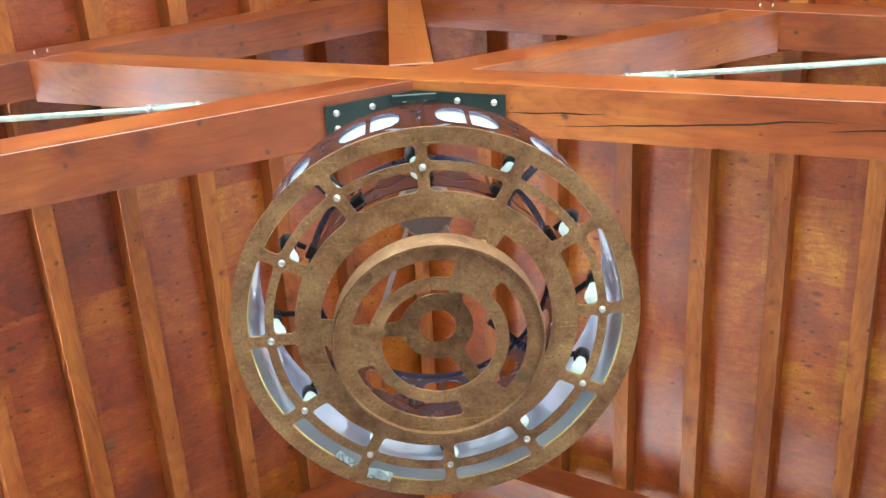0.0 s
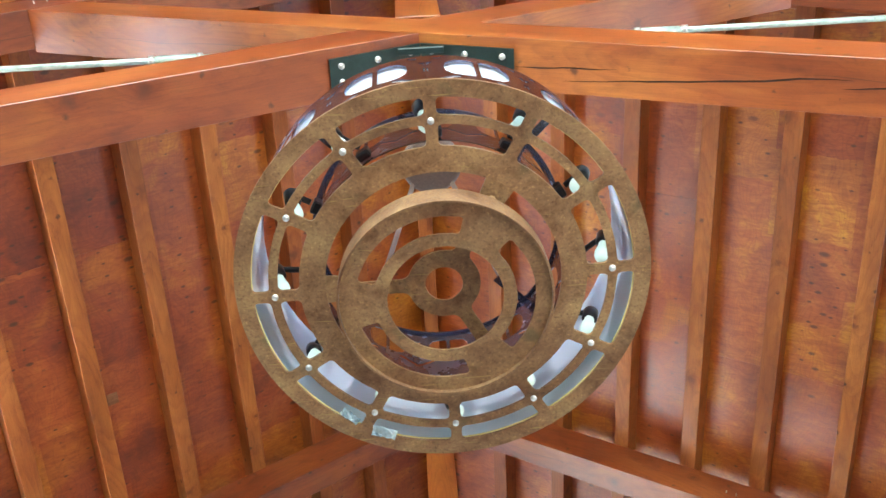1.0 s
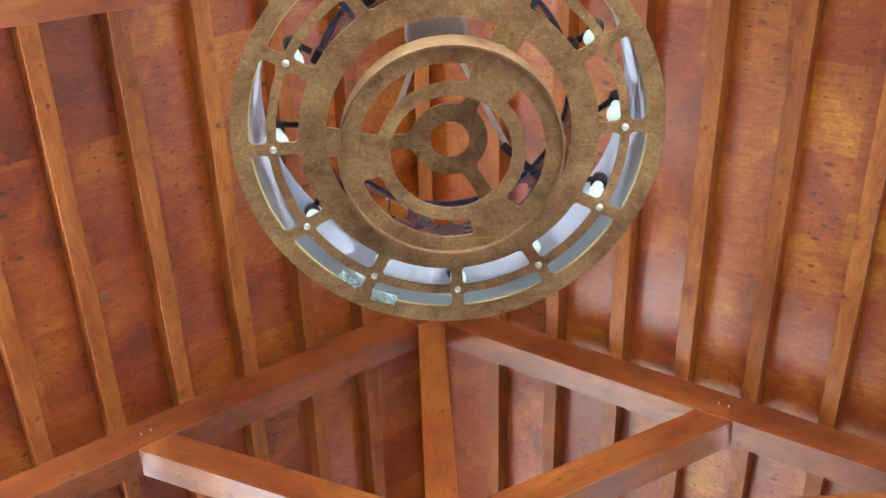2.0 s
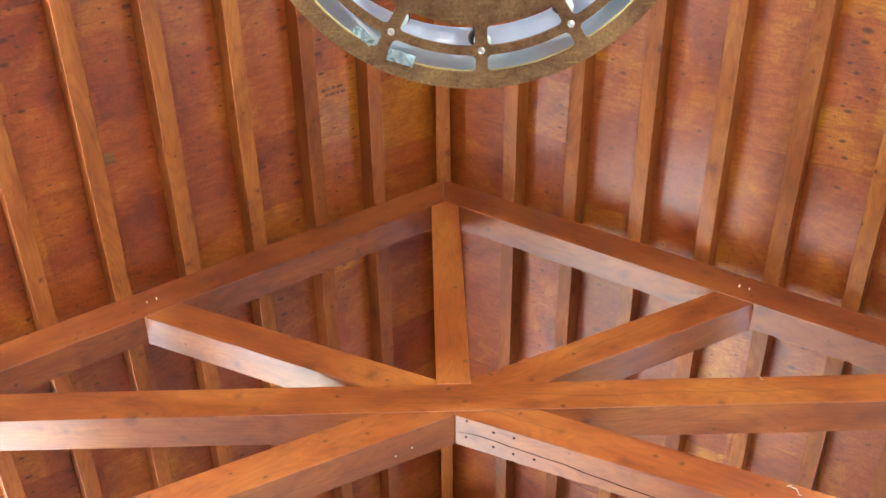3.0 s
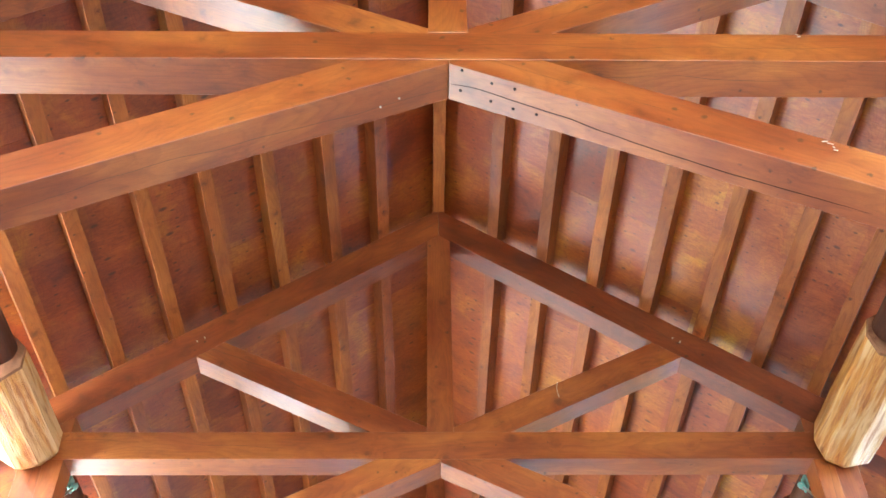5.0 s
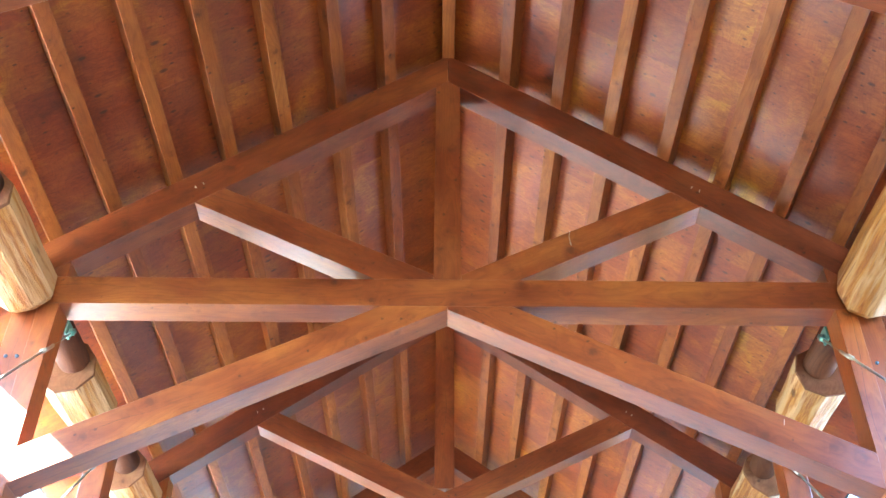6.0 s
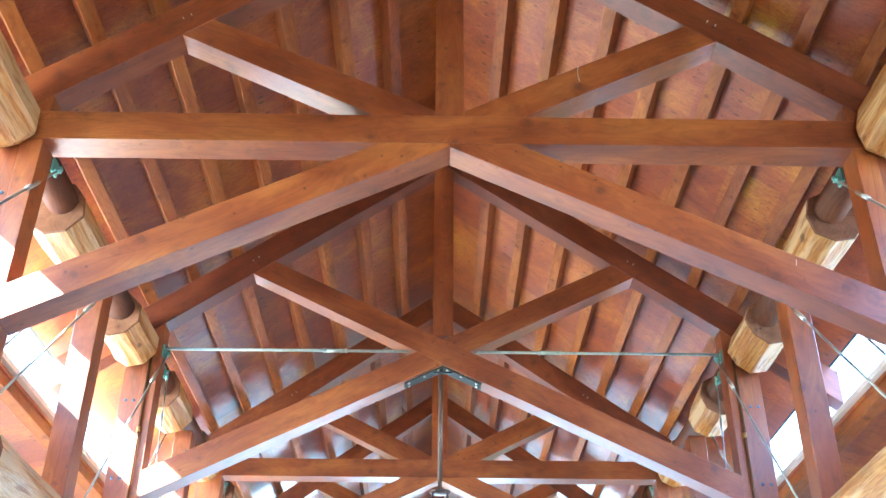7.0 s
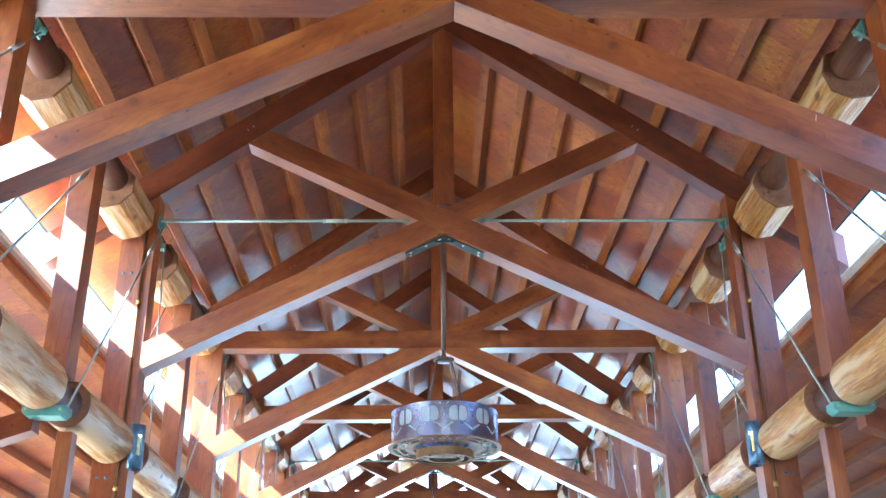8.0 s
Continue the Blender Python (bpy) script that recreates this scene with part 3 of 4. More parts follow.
def deck(name, x0, z0, x1, z1, cuts, length, thick):
    """Panels on both slopes from the upper edge (x0, z0) to the lower edge (x1, z1), joined in one mesh; cuts: the joints of each slope as fractions."""
    bm = bmesh.new()
    for s in (1, -1):
        joints = [0.0] + cuts[s] + [1.0]
        for f0, f1 in zip(joints, joints[1:]):
            y = Y0 - random.random() * length
            while y < Y1:
                a, b = max(y + 0.0008, Y0), min(y + length - 0.0008, Y1)
                y += length
                if b - a < 0.05:
                    continue
                lift = random.uniform(0, 0.0012)
                vs = []
                for f, e in ((f0, 0.0005), (f1, -0.0005)):
                    x, z = x0 + (x1 - x0) * f + e, z0 + (z1 - z0) * f + lift
                    vs.append((s * x, z))
                lo = [bm.verts.new((vs[j][0], q, vs[j][1])) for j, q in ((0, a), (1, a), (1, b), (0, b))]
                hi = [bm.verts.new((v.co.x, v.co.y, v.co.z + thick)) for v in lo]
                bm.faces.new(lo)
                bm.faces.new(hi[::-1])
                for j in range(4):
                    bm.faces.new((lo[j], hi[j], hi[(j + 1) % 4], lo[(j + 1) % 4]))
    ob = part(name, bm, DECK)
    return ob


DECK_Z = RAF_TOP + PUR_H / COS + 0.002
EAVE_X = 4.05
ceiling = deck("ceiling", 0.0, DECK_Z, EAVE_X, DECK_Z - PITCH * EAVE_X, {1: [(x + 0.046) / EAVE_X for x in PUR_X[1::2]], -1: [(x + 0.046) / EAVE_X for x in PUR_X[1::2]]}, 2.44, 0.03)
tagged(ceiling, "stained plywood roof deck in red and amber patches", "ceiling", kind="structure")
# ---- roof skin above the deck ----
for s in (1, -1):
    xe = EAVE_X + 0.05
    poly = [(0, DECK_Z + 0.06), (xe, DECK_Z + 0.06 - PITCH * xe), (xe, DECK_Z + 0.11 - PITCH * xe), (0, DECK_Z + 0.11)]
    ob = prism("roof", mirror(poly, s), Y0, Y1, DARK_PLATE, None, bevel=0.0)
    tagged(ob, "dark metal roof skin", "roof", kind="structure")

# ---- aisle roofs ----
AX0, AZ0, AX1, AZ1 = 3.86, 5.13, 8.4, 3.72
aisle = deck("aisle_ceiling", AX0, AZ0 + 0.17, AX1, AZ1 + 0.17, {1: [0.25, 0.5, 0.75], -1: [0.25, 0.5, 0.75]}, 2.44, 0.03)
tagged(aisle, "stained plywood deck of the lower side roofs", "ceiling", kind="structure")
for s in (1, -1):
    for i in range(9):
        f = i / 8
        x, z = AX0 + 0.06 + (AX1 - AX0 - 0.1) * f, AZ0 + (AZ1 - AZ0) * f + 0.085
        m = Matrix.Translation((s * x, (Y0 + Y1) / 2, z)) @ Matrix.Rotation(s * math.atan((AZ0 - AZ1) / (AX1 - AX0)), 4, "Y") @ Matrix.Rotation(radians(90), 4, "Z")
        ob = part("purlin", box_bm(Y1 - Y0, PUR_W, 0.15, 0.005), PURLIN, None, "", m)
        tagged(ob, "red-brown stained purlin of a lower side roof", "purlin", "side roof purlins")

for s in (1, -1):
    sk = [(AX0 - 0.03, AZ0 + 0.225), (AX1 + 0.3, AZ0 + 0.225 - (AX1 + 0.33 - AX0) * (AZ0 - AZ1) / (AX1 - AX0))]
    poly = [sk[0], sk[1], (sk[1][0], sk[1][1] + 0.05), (sk[0][0], sk[0][1] + 0.05)]
    # unseen outer skin, made pale to bounce sun up under the eaves
    ob = prism("aisle_roof", mirror(poly, s), Y0, Y1, ROOFING, None, bevel=0.0)
    tagged(ob, "unseen pale roofing of a lower side roof, bounces sun", "roof", kind="structure")

# ---- window daylight and added side fill ----
MID = (Y0 + Y1) / 2
# added fill, most of its height in front of closed east wall
area_lamp("side_daylight", (8.2, 1.5, 2.0), (0, 1.5, 2.6), 14.0, 2.4, 8).data.color = (0.90, 0.95, 1.0)
# added fill along the west wall, tilted up to brighten the aisle deck
area_lamp("side_daylight", (-8.2, 11.6, 2.0), (-4.6, 11.6, 4.9), 10.4, 2.4, 34).data.color = (0.92, 0.96, 1.0)
area_lamp("clerestory_daylight", (4.02, MID, 5.83), (1.2, MID, 5.0), Y1 - Y0 - 1.0, 0.36, 12).data.color = (0.58, 0.62, 1.0)
area_lamp("clerestory_daylight", (-4.02, MID, 5.83), (-1.2, MID, 7.2), Y1 - Y0 - 1.0, 0.36, 12).data.color = (0.74, 0.86, 1.0)
area_lamp("gable_daylight", (0, Y1 - 0.1, 4.4), (0, 0, 4.4), 6.5, 6.0, 135).data.color = (0.60, 0.77, 1.0)
area_lamp("gable_daylight", (0, Y0 + 0.05, 3.2), (0, 3.0, 5.2), 6.6, 5.4, 54).data.color = (0.92, 0.96, 1.0)

# ---- floor, ground, walls ----
ground = tagged(box("ground", -400, 400, -400, 400, -0.3, -0.12, GROUND, bevel=0), "dry grass ground round the hall", "ground", kind="structure")
floor = tagged(box("floor", -3.6, 3.6, Y0, Y1, -0.1, 0.0, FLOOR, bevel=0), "grey concrete floor of the hall", "floor", kind="structure")
# unseen aisle floors, made paler than the hall's to throw light up
for s in (1, -1):
    strip = box("aisle_floor", *sorted((s * 3.604, s * AX1)), Y0, Y1, -0.1, -0.002, BOUNCE_FLOOR, bevel=0)
    tagged(strip, "unseen side aisle floor, pale to bounce light up", "floor", kind="structure")


# ---- side frames: round logs, posts, saddles, cables ----
UP_X, UP_Z, UP_R = 3.13, 6.10, 0.243
LO_X, LO_Z, LO_R = 3.02, 3.83, 0.195


def log_bm(length, radius, seed, sides, rings=22):
    """A peeled log along x: slightly bent, uneven, with hewn chamfered ends."""
    rnd = random.Random(seed)
    bm = bmesh.new()
    loops = []
    ph = rnd.random() * 6
    flat = [rnd.uniform(0.93, 1.06) if sides < 16 else rnd.uniform(0.985, 1.015) for _ in range(sides)]
    for i in range(rings + 1):
        f = i / rings
        x = -length / 2 + length * f
        taper = 1.0 + 0.03 * math.sin(3 * f + ph)
        if i == 0:
            taper *= 0.97
        elif i == rings:
            taper *= 0.80
        elif i in (1, rings - 1):
            x = -length / 2 + (0.02 if i == 1 else length - 0.09)
        oy, oz = 0.008 * math.sin(2.2 * f + ph), 0.008 * math.cos(1.7 * f + ph)
        loop = []
        for j in range(sides):
            a = 2 * math.pi * j / sides
            r = radius * taper * flat[j] * (1 + 0.045 * noise.noise((x * 2.6 + seed, math.cos(a) * 1.8, math.sin(a) * 1.8)))
            loop.append(bm.verts.new((x, oy + r * math.cos(a), oz + r * math.sin(a))))
        loops.append(loop)
    for a, b in zip(loops, loops[1:]):
        for j in range(sides):
            bm.faces.new((a[j], a[(j + 1) % sides], b[(j + 1) % sides], b[j]))
    bm.faces.new(loops[0][::-1]).material_index = 1
    bm.faces.new(loops[-1])
    for f in bm.faces:
        if f.calc_center_median().x < -length / 2 + 0.012:
            f.material_index = 1
    return bm


def log_beam(s, x, z, radius, k, seeds, start, n, sides, core, inward=0.0, longer=0.0):
    """The round log over one bay: two thick yellow lengths on a slimmer dark core."""
    e = empty("log_beam", pose(s * x, k * S, z))
    rod("core", (-s * inward, T / 2 - 0.4, inward), (-s * inward, S + T / 2 - 0.4, inward), core, LOG_CORE, e, 22, "dark stained log core")
    for i in range(2):
        more = longer if i == 1 else 0.0
        y = start + i * S / 2 - more
        m = Matrix.Translation((0, y + (n + more) / 2, 0)) @ Matrix.Rotation(radians(90), 4, "Z")
        part("log", log_bm(n + more, radius, seeds + i, sides), LOG, e, "", m, sides > 16).data.materials.append(LOG_END)
    return e


for s in (1, -1):
    for k in range(FIRST, LAST):
        ob = log_beam(s, UP_X, UP_Z, UP_R, k, 10 * k + (3 if s > 0 else 0) + 40, 1.02, 0.80, 9, 0.128, 0.045, (0.55 if s > 0 else 0.31) if k == 1 else 0.0)
        tagged(ob, "yellow peeled round log under the eaves, dark at the posts", "log beam", "upper log beams")
        ob = log_beam(s, LO_X, LO_Z, LO_R, k, 10 * k + (5 if s > 0 else 7) + 140, 0.42, 1.38, 26, LO_R * 0.68)
        tagged(ob, "yellow peeled round log on green steel saddles", "log beam", "lower log beams")


def mid_post(s, y):
    p = empty("wall_post", pose(s * 3.0, y, 0))
    box("upper_shaft", -0.10, 0.10, -0.11, 0.11, LO_Z + LO_R * 0.6, UP_Z - UP_R * 0.7, BEAM, p, 0.006, axis="z")
    box("lower_shaft", -0.060, 0.060, 0.33, 0.46, 0.0, LO_Z - LO_R - 0.02, BEAM, p, 0.006, axis="z")
    bm = bmesh.new()
    # bent saddle plate, open above, with a deep front lip
    prof = [(-0.160, 0.050), (-0.160, 0.0), (-0.125, -0.030), (0.125, -0.030), (0.160, 0.0), (0.160, 0.050)]
    inn = [(-0.146, 0.050), (-0.146, 0.006), (-0.120, -0.016), (0.120, -0.016), (0.146, 0.006), (0.146, 0.050)]
    front, back = [], []
    for q in (prof, inn):
        front.append([bm.verts.new((x, -0.16, LO_Z - LO_R + z)) for x, z in q])
        back.append([bm.verts.new((x, -0.02, LO_Z - LO_R + z)) for x, z in q])
    for i in range(5):
        bm.faces.new((front[0][i], front[0][i + 1], back[0][i + 1], back[0][i]))
        bm.faces.new((front[1][i], back[1][i], back[1][i + 1], front[1][i + 1]))
        for side in (front, back):
            bm.faces.new((side[0][i], side[1][i], side[1][i + 1], side[0][i + 1]))
    for i in (0, 5):
        bm.faces.new((front[0][i], back[0][i], back[1][i], front[1][i]))
    saddle = part("saddle", bm, GREEN, p, "green painted steel saddle")
    nest(prism("lip", [(x, LO_Z - LO_R + z) for x, z in prof], -0.172, -0.161, GREEN, p, bevel=0.002), saddle)
    for dx in (-0.125, 0.125):
        nest(rod("bolt", (dx, -0.180, LO_Z - LO_R + 0.018), (dx, -0.170, LO_Z - LO_R + 0.018), 0.013, BOLT, p, 8), saddle)
    return p


for s in (1, -1):
    for k in range(FIRST, LAST):
        y = (k + 0.5) * S + T / 2
        ob = mid_post(s, y)
        tagged(ob, "red-stained timber wall post with a green steel saddle", "post", "wall posts")


# ---- chandeliers ----
def ring_sector(bm, r0, r1, a0, a1, z0, z1, n):
    """A flat ring sector, closed on all sides."""
    cols = []
    for i in range(n + 1):
        a = a0 + (a1 - a0) * i / n
        c, d = math.cos(a), math.sin(a)
        cols.append([bm.verts.new((r * c, r * d, z)) for r, z in ((r0, z0), (r1, z0), (r1, z1), (r0, z1))])
    full = abs(a1 - a0) > 6.28
    if full:
        for v in cols[-1]:
            bm.verts.remove(v)
        cols[-1] = cols[0]
    for p, q in zip(cols, cols[1:]):
        for j in range(4):
            bm.faces.new((p[j], p[(j + 1) % 4], q[(j + 1) % 4], q[j]))
    if not full:
        bm.faces.new(cols[0][::-1])
        bm.faces.new(cols[-1])


def radial_bar(bm, a, r0, r1, w, z0, z1):
    u, v = Vector((math.cos(a), math.sin(a), 0)), Vector((-math.sin(a), math.cos(a), 0))
    q = [u * r + v * k for r, k in ((r0, -w / 2), (r1, -w / 2), (r1, w / 2), (r0, w / 2))]
    lo = [bm.verts.new((*p.xy, z0)) for p in q]
    hi = [bm.verts.new((*p.xy, z1)) for p in q]
    bm.faces.new(lo[::-1])
    bm.faces.new(hi)
    for j in range(4):
        bm.faces.new((lo[j], lo[(j + 1) % 4], hi[(j + 1) % 4], hi[j]))


CH_R, CH_Z, CH_H = 0.515, 3.79, 0.31
CH_A0 = -1.598


def drum_motif(width, height):
    """Outlines (u, v) of the holes in one twelfth of a drum."""
    k, h = width / 0.246, height / 0.31
    holes = []
    for s in (1, -1):
        half = [(0.006, 0.175), (0.034, 0.172), (0.060, 0.180), (0.076, 0.205), (0.080, 0.240), (0.076, 0.275), (0.060, 0.300), (0.036, 0.310), (0.010, 0.308), (0.006, 0.300)]
        holes.append([(s * u * k, (v - 0.040) * h) for u, v in half])
        # half of each chevron, its fork and its dashes lie at the seams of the motif
        arm = [(0.1225, 0.096), (0.1225, 0.118), (0.062, 0.162), (0.040, 0.164), (0.044, 0.152), (0.056, 0.146)]
        holes.append([(s * u * k, (v - 0.040) * h) for u, v in arm])
        holes.append([(s * u * k, (v - 0.040) * h) for u, v in ((0.121, 0.205), (0.121, 0.235), (0.117, 0.235), (0.117, 0.205))])
        holes.append([(s * u * k, (v - 0.040) * h) for u, v in ((0.121, 0.262), (0.121, 0.285), (0.104, 0.290))])
        holes.append([(s * u * k, (v - 0.040) * h) for u, v in ((0.100, 0.318), (0.080, 0.330), (0.082, 0.338), (0.104, 0.330))])
    return holes


def drum_bm(radius, z0, height, a0):
    """A sheet drum with the motif cut out twelve times."""
    width = 2 * math.pi * radius / 12
    flat = bmesh.new()
    rim = [(-width / 2, 0), (width / 2, 0), (width / 2, height), (-width / 2, height)]
    for loop in [rim] + drum_motif(width, height):
        vs = [flat.verts.new((u, v, 0)) for u, v in loop]
        for a, b in zip(vs, vs[1:] + vs[:1]):
            flat.edges.new((a, b))
    bmesh.ops.triangle_fill(flat, use_beauty=True, use_dissolve=False, edges=flat.edges[:])
    for i in range(1, 12):
        u = -width / 2 + width * i / 12
        bmesh.ops.bisect_plane(flat, geom=flat.verts[:] + flat.edges[:] + flat.faces[:], plane_co=(u, 0, 0), plane_no=(1, 0, 0))
    flat.verts.index_update()
    pts = [v.co.copy() for v in flat.verts]
    tris = [[v.index for v in f.verts] for f in flat.faces]
    flat.free()
    bm = bmesh.new()
    for i in range(12):
        vs = []
        for q in pts:
            a = a0 + i * math.pi / 6 + q.x / radius
            vs.append(bm.verts.new((radius * math.cos(a), radius * math.sin(a), z0 + q.y)))
        for t in tris:
            bm.faces.new([vs[j] for j in t])
    bmesh.ops.remove_doubles(bm, verts=bm.verts[:], dist=0.0004)
    return bm


def lathe(profile, segments=24, closed=False):
    """Turns a profile (r, z) round the z axis."""
    bm = bmesh.new()
    cols = []
    for i in range(segments):
        a = 2 * math.pi * i / segments
        cols.append([bm.verts.new((max(r, 1e-4) * math.cos(a), max(r, 1e-4) * math.sin(a), z)) for r, z in profile])
    n = len(profile)
    for i in range(segments):
        p, q = cols[i], cols[(i + 1) % segments]
        for j in range(n if closed else n - 1):
            bm.faces.new((p[j], q[j], q[(j + 1) % n], p[(j + 1) % n]))
    return bm


def thicken(ob, t):
    so = ob.modifiers.new("thick", "SOLIDIFY")
    so.thickness, so.offset = t, 0
    return ob


def bulb_holder(c, a):
    """A bulb hanging from a black socket on a bent arm."""
    u, v = Vector((math.cos(a), math.sin(a), 0)), Vector((-math.sin(a), math.cos(a), 0))
    lean = 0.012 * math.sin(a * 5)
    base = u * (0.400 + lean) - v * 0.008
    tilt = Matrix.Rotation(0.22 * math.sin(a * 3 + 1), 4, u) @ Matrix.Rotation(0.25, 4, v)
    m = Matrix.Translation(base + Vector((0, 0, 0.033))) @ tilt
    bm = lathe([(0, 0), (0.009, 0.002), (0.017, 0.007), (0.0205, 0.017), (0.020, 0.030), (0.016, 0.046), (0.0135, 0.060), (0.013, 0.07)], 20)
    bulb = part("bulb", bm, BULB, c, "white glass bulb", m, True)
    bm = lathe([(0.0125, 0.066), (0.019, 0.068), (0.021, 0.074), (0.021, 0.105), (0.016, 0.112), (0.0, 0.113)], 16)
    nest(bulb, part("socket", bm, SOCKET, c, "black lamp socket", m, True))
    top = m @ Vector((0, 0, 0.108))
    knee = u * 0.368 + v * 0.008 + Vector((0, 0, 0.128))
    rod("socket_arm", top, knee, 0.008, SOCKET, c, 8)
    box_m = Matrix.Translation(u * 0.352 + v * 0.008 + Vector((0, 0, 0.120))) @ Matrix.Rotation(a, 4, "Z")
    part("junction_box", box_bm(0.022, 0.036, 0.034, 0.004), SOCKET, c, "", box_m)


def circle_loop(r, n):
    return [(r * math.cos(2 * math.pi * i / n), r * math.sin(2 * math.pi * i / n)) for i in range(n)]


def slot_loop(r0, r1, a0, a1, round_r):
    """A curved slot between two radii and two angles, with rounded corners."""
    pts = []
    for r, a, turn_in, sign in ((r0, a0, 0, 1), (r1, a0, 1, 1), (r1, a1, 2, -1), (r0, a1, 3, -1)):
        rr = r + (round_r if r == r0 else -round_r)
        aa = a + sign * round_r / r
        # start and end direction of each corner: (radius, arc)
        e0, e1 = (((-1, 0), (0, -1)), ((0, -1), (1, 0)), ((1, 0), (0, 1)), ((0, 1), (-1, 0)))[turn_in]
        for q in range(6):
            w = math.pi / 2 * q / 5
            pts.append((rr, aa, round_r * (math.cos(w) * e0[0] + math.sin(w) * e1[0]), round_r * (math.cos(w) * e0[1] + math.sin(w) * e1[1])))
        if turn_in in (1, 3):
            n = max(2, int(abs(a1 - a0) / 0.06))
            b0, b1 = (a0, a1) if turn_in == 1 else (a1, a0)
            for q in range(1, n):
                f = 0.12 + 0.76 * q / n
                pts.append((r, b0 + (b1 - b0) * f, 0, 0))
    out = []
    for rr, aa, du, dv in pts:
        r, a = rr + du, aa + dv / max(rr, 1e-3)
        out.append((r * math.cos(a), r * math.sin(a)))
    return out


def spider_loop(angles, r, reach, half, fillet):
    """The outline of a disc with flat arms that flare where they leave it."""
    out = []
    for i, a in enumerate(angles):
        u, v = Vector((math.cos(a), math.sin(a))), Vector((-math.sin(a), math.cos(a)))
        wide = math.asin((half + fillet) / r)
        side = []
        for k in (-1, 1):
            p0, p2 = u * (r * math.cos(wide)) + v * (k * r * math.sin(wide)), u * (r + fillet) + v * (k * half)
            p1 = u * math.sqrt(r * r - half * half) + v * (k * half)
            curve = [p0 * (1 - q) ** 2 + p1 * (2 * q * (1 - q)) + p2 * q * q for q in (0, 0.2, 0.4, 0.6, 0.8, 1)]
            side.append(curve + [u * reach + v * (k * half)])
        out += side[0] + side[1][::-1]
        gap = angles[(i + 1) % len(angles)] - a
        gap += 2 * math.pi if gap < 0 else 0
        for q in range(1, 12):
            b = a + wide + (gap - 2 * wide) * q / 12
            out.append(Vector((r * math.cos(b), r * math.sin(b))))
    return [(p.x, p.y) for p in out]


def plate_bm(loops, z0, z1):
    """A flat plate between the first outline and the holes after it."""
    bm = bmesh.new()
    rims = []
    for loop in loops:
        vs = [bm.verts.new((x, y, z0)) for x, y in loop]
        rims.append(vs)
        for a, b in zip(vs, vs[1:] + vs[:1]):
            bm.edges.new((a, b))
    bmesh.ops.triangle_fill(bm, use_beauty=True, use_dissolve=False, edges=bm.edges[:])
    top = {}
    for v in list(bm.verts):
        top[v] = bm.verts.new((v.co.x, v.co.y, z1))
    for f in list(bm.faces):
        bm.faces.new([top[v] for v in reversed(f.verts)])
    for vs in rims:
        for a, b in zip(vs, vs[1:] + vs[:1]):
            bm.faces.new((a, b, top[b], top[a]))
    return bm


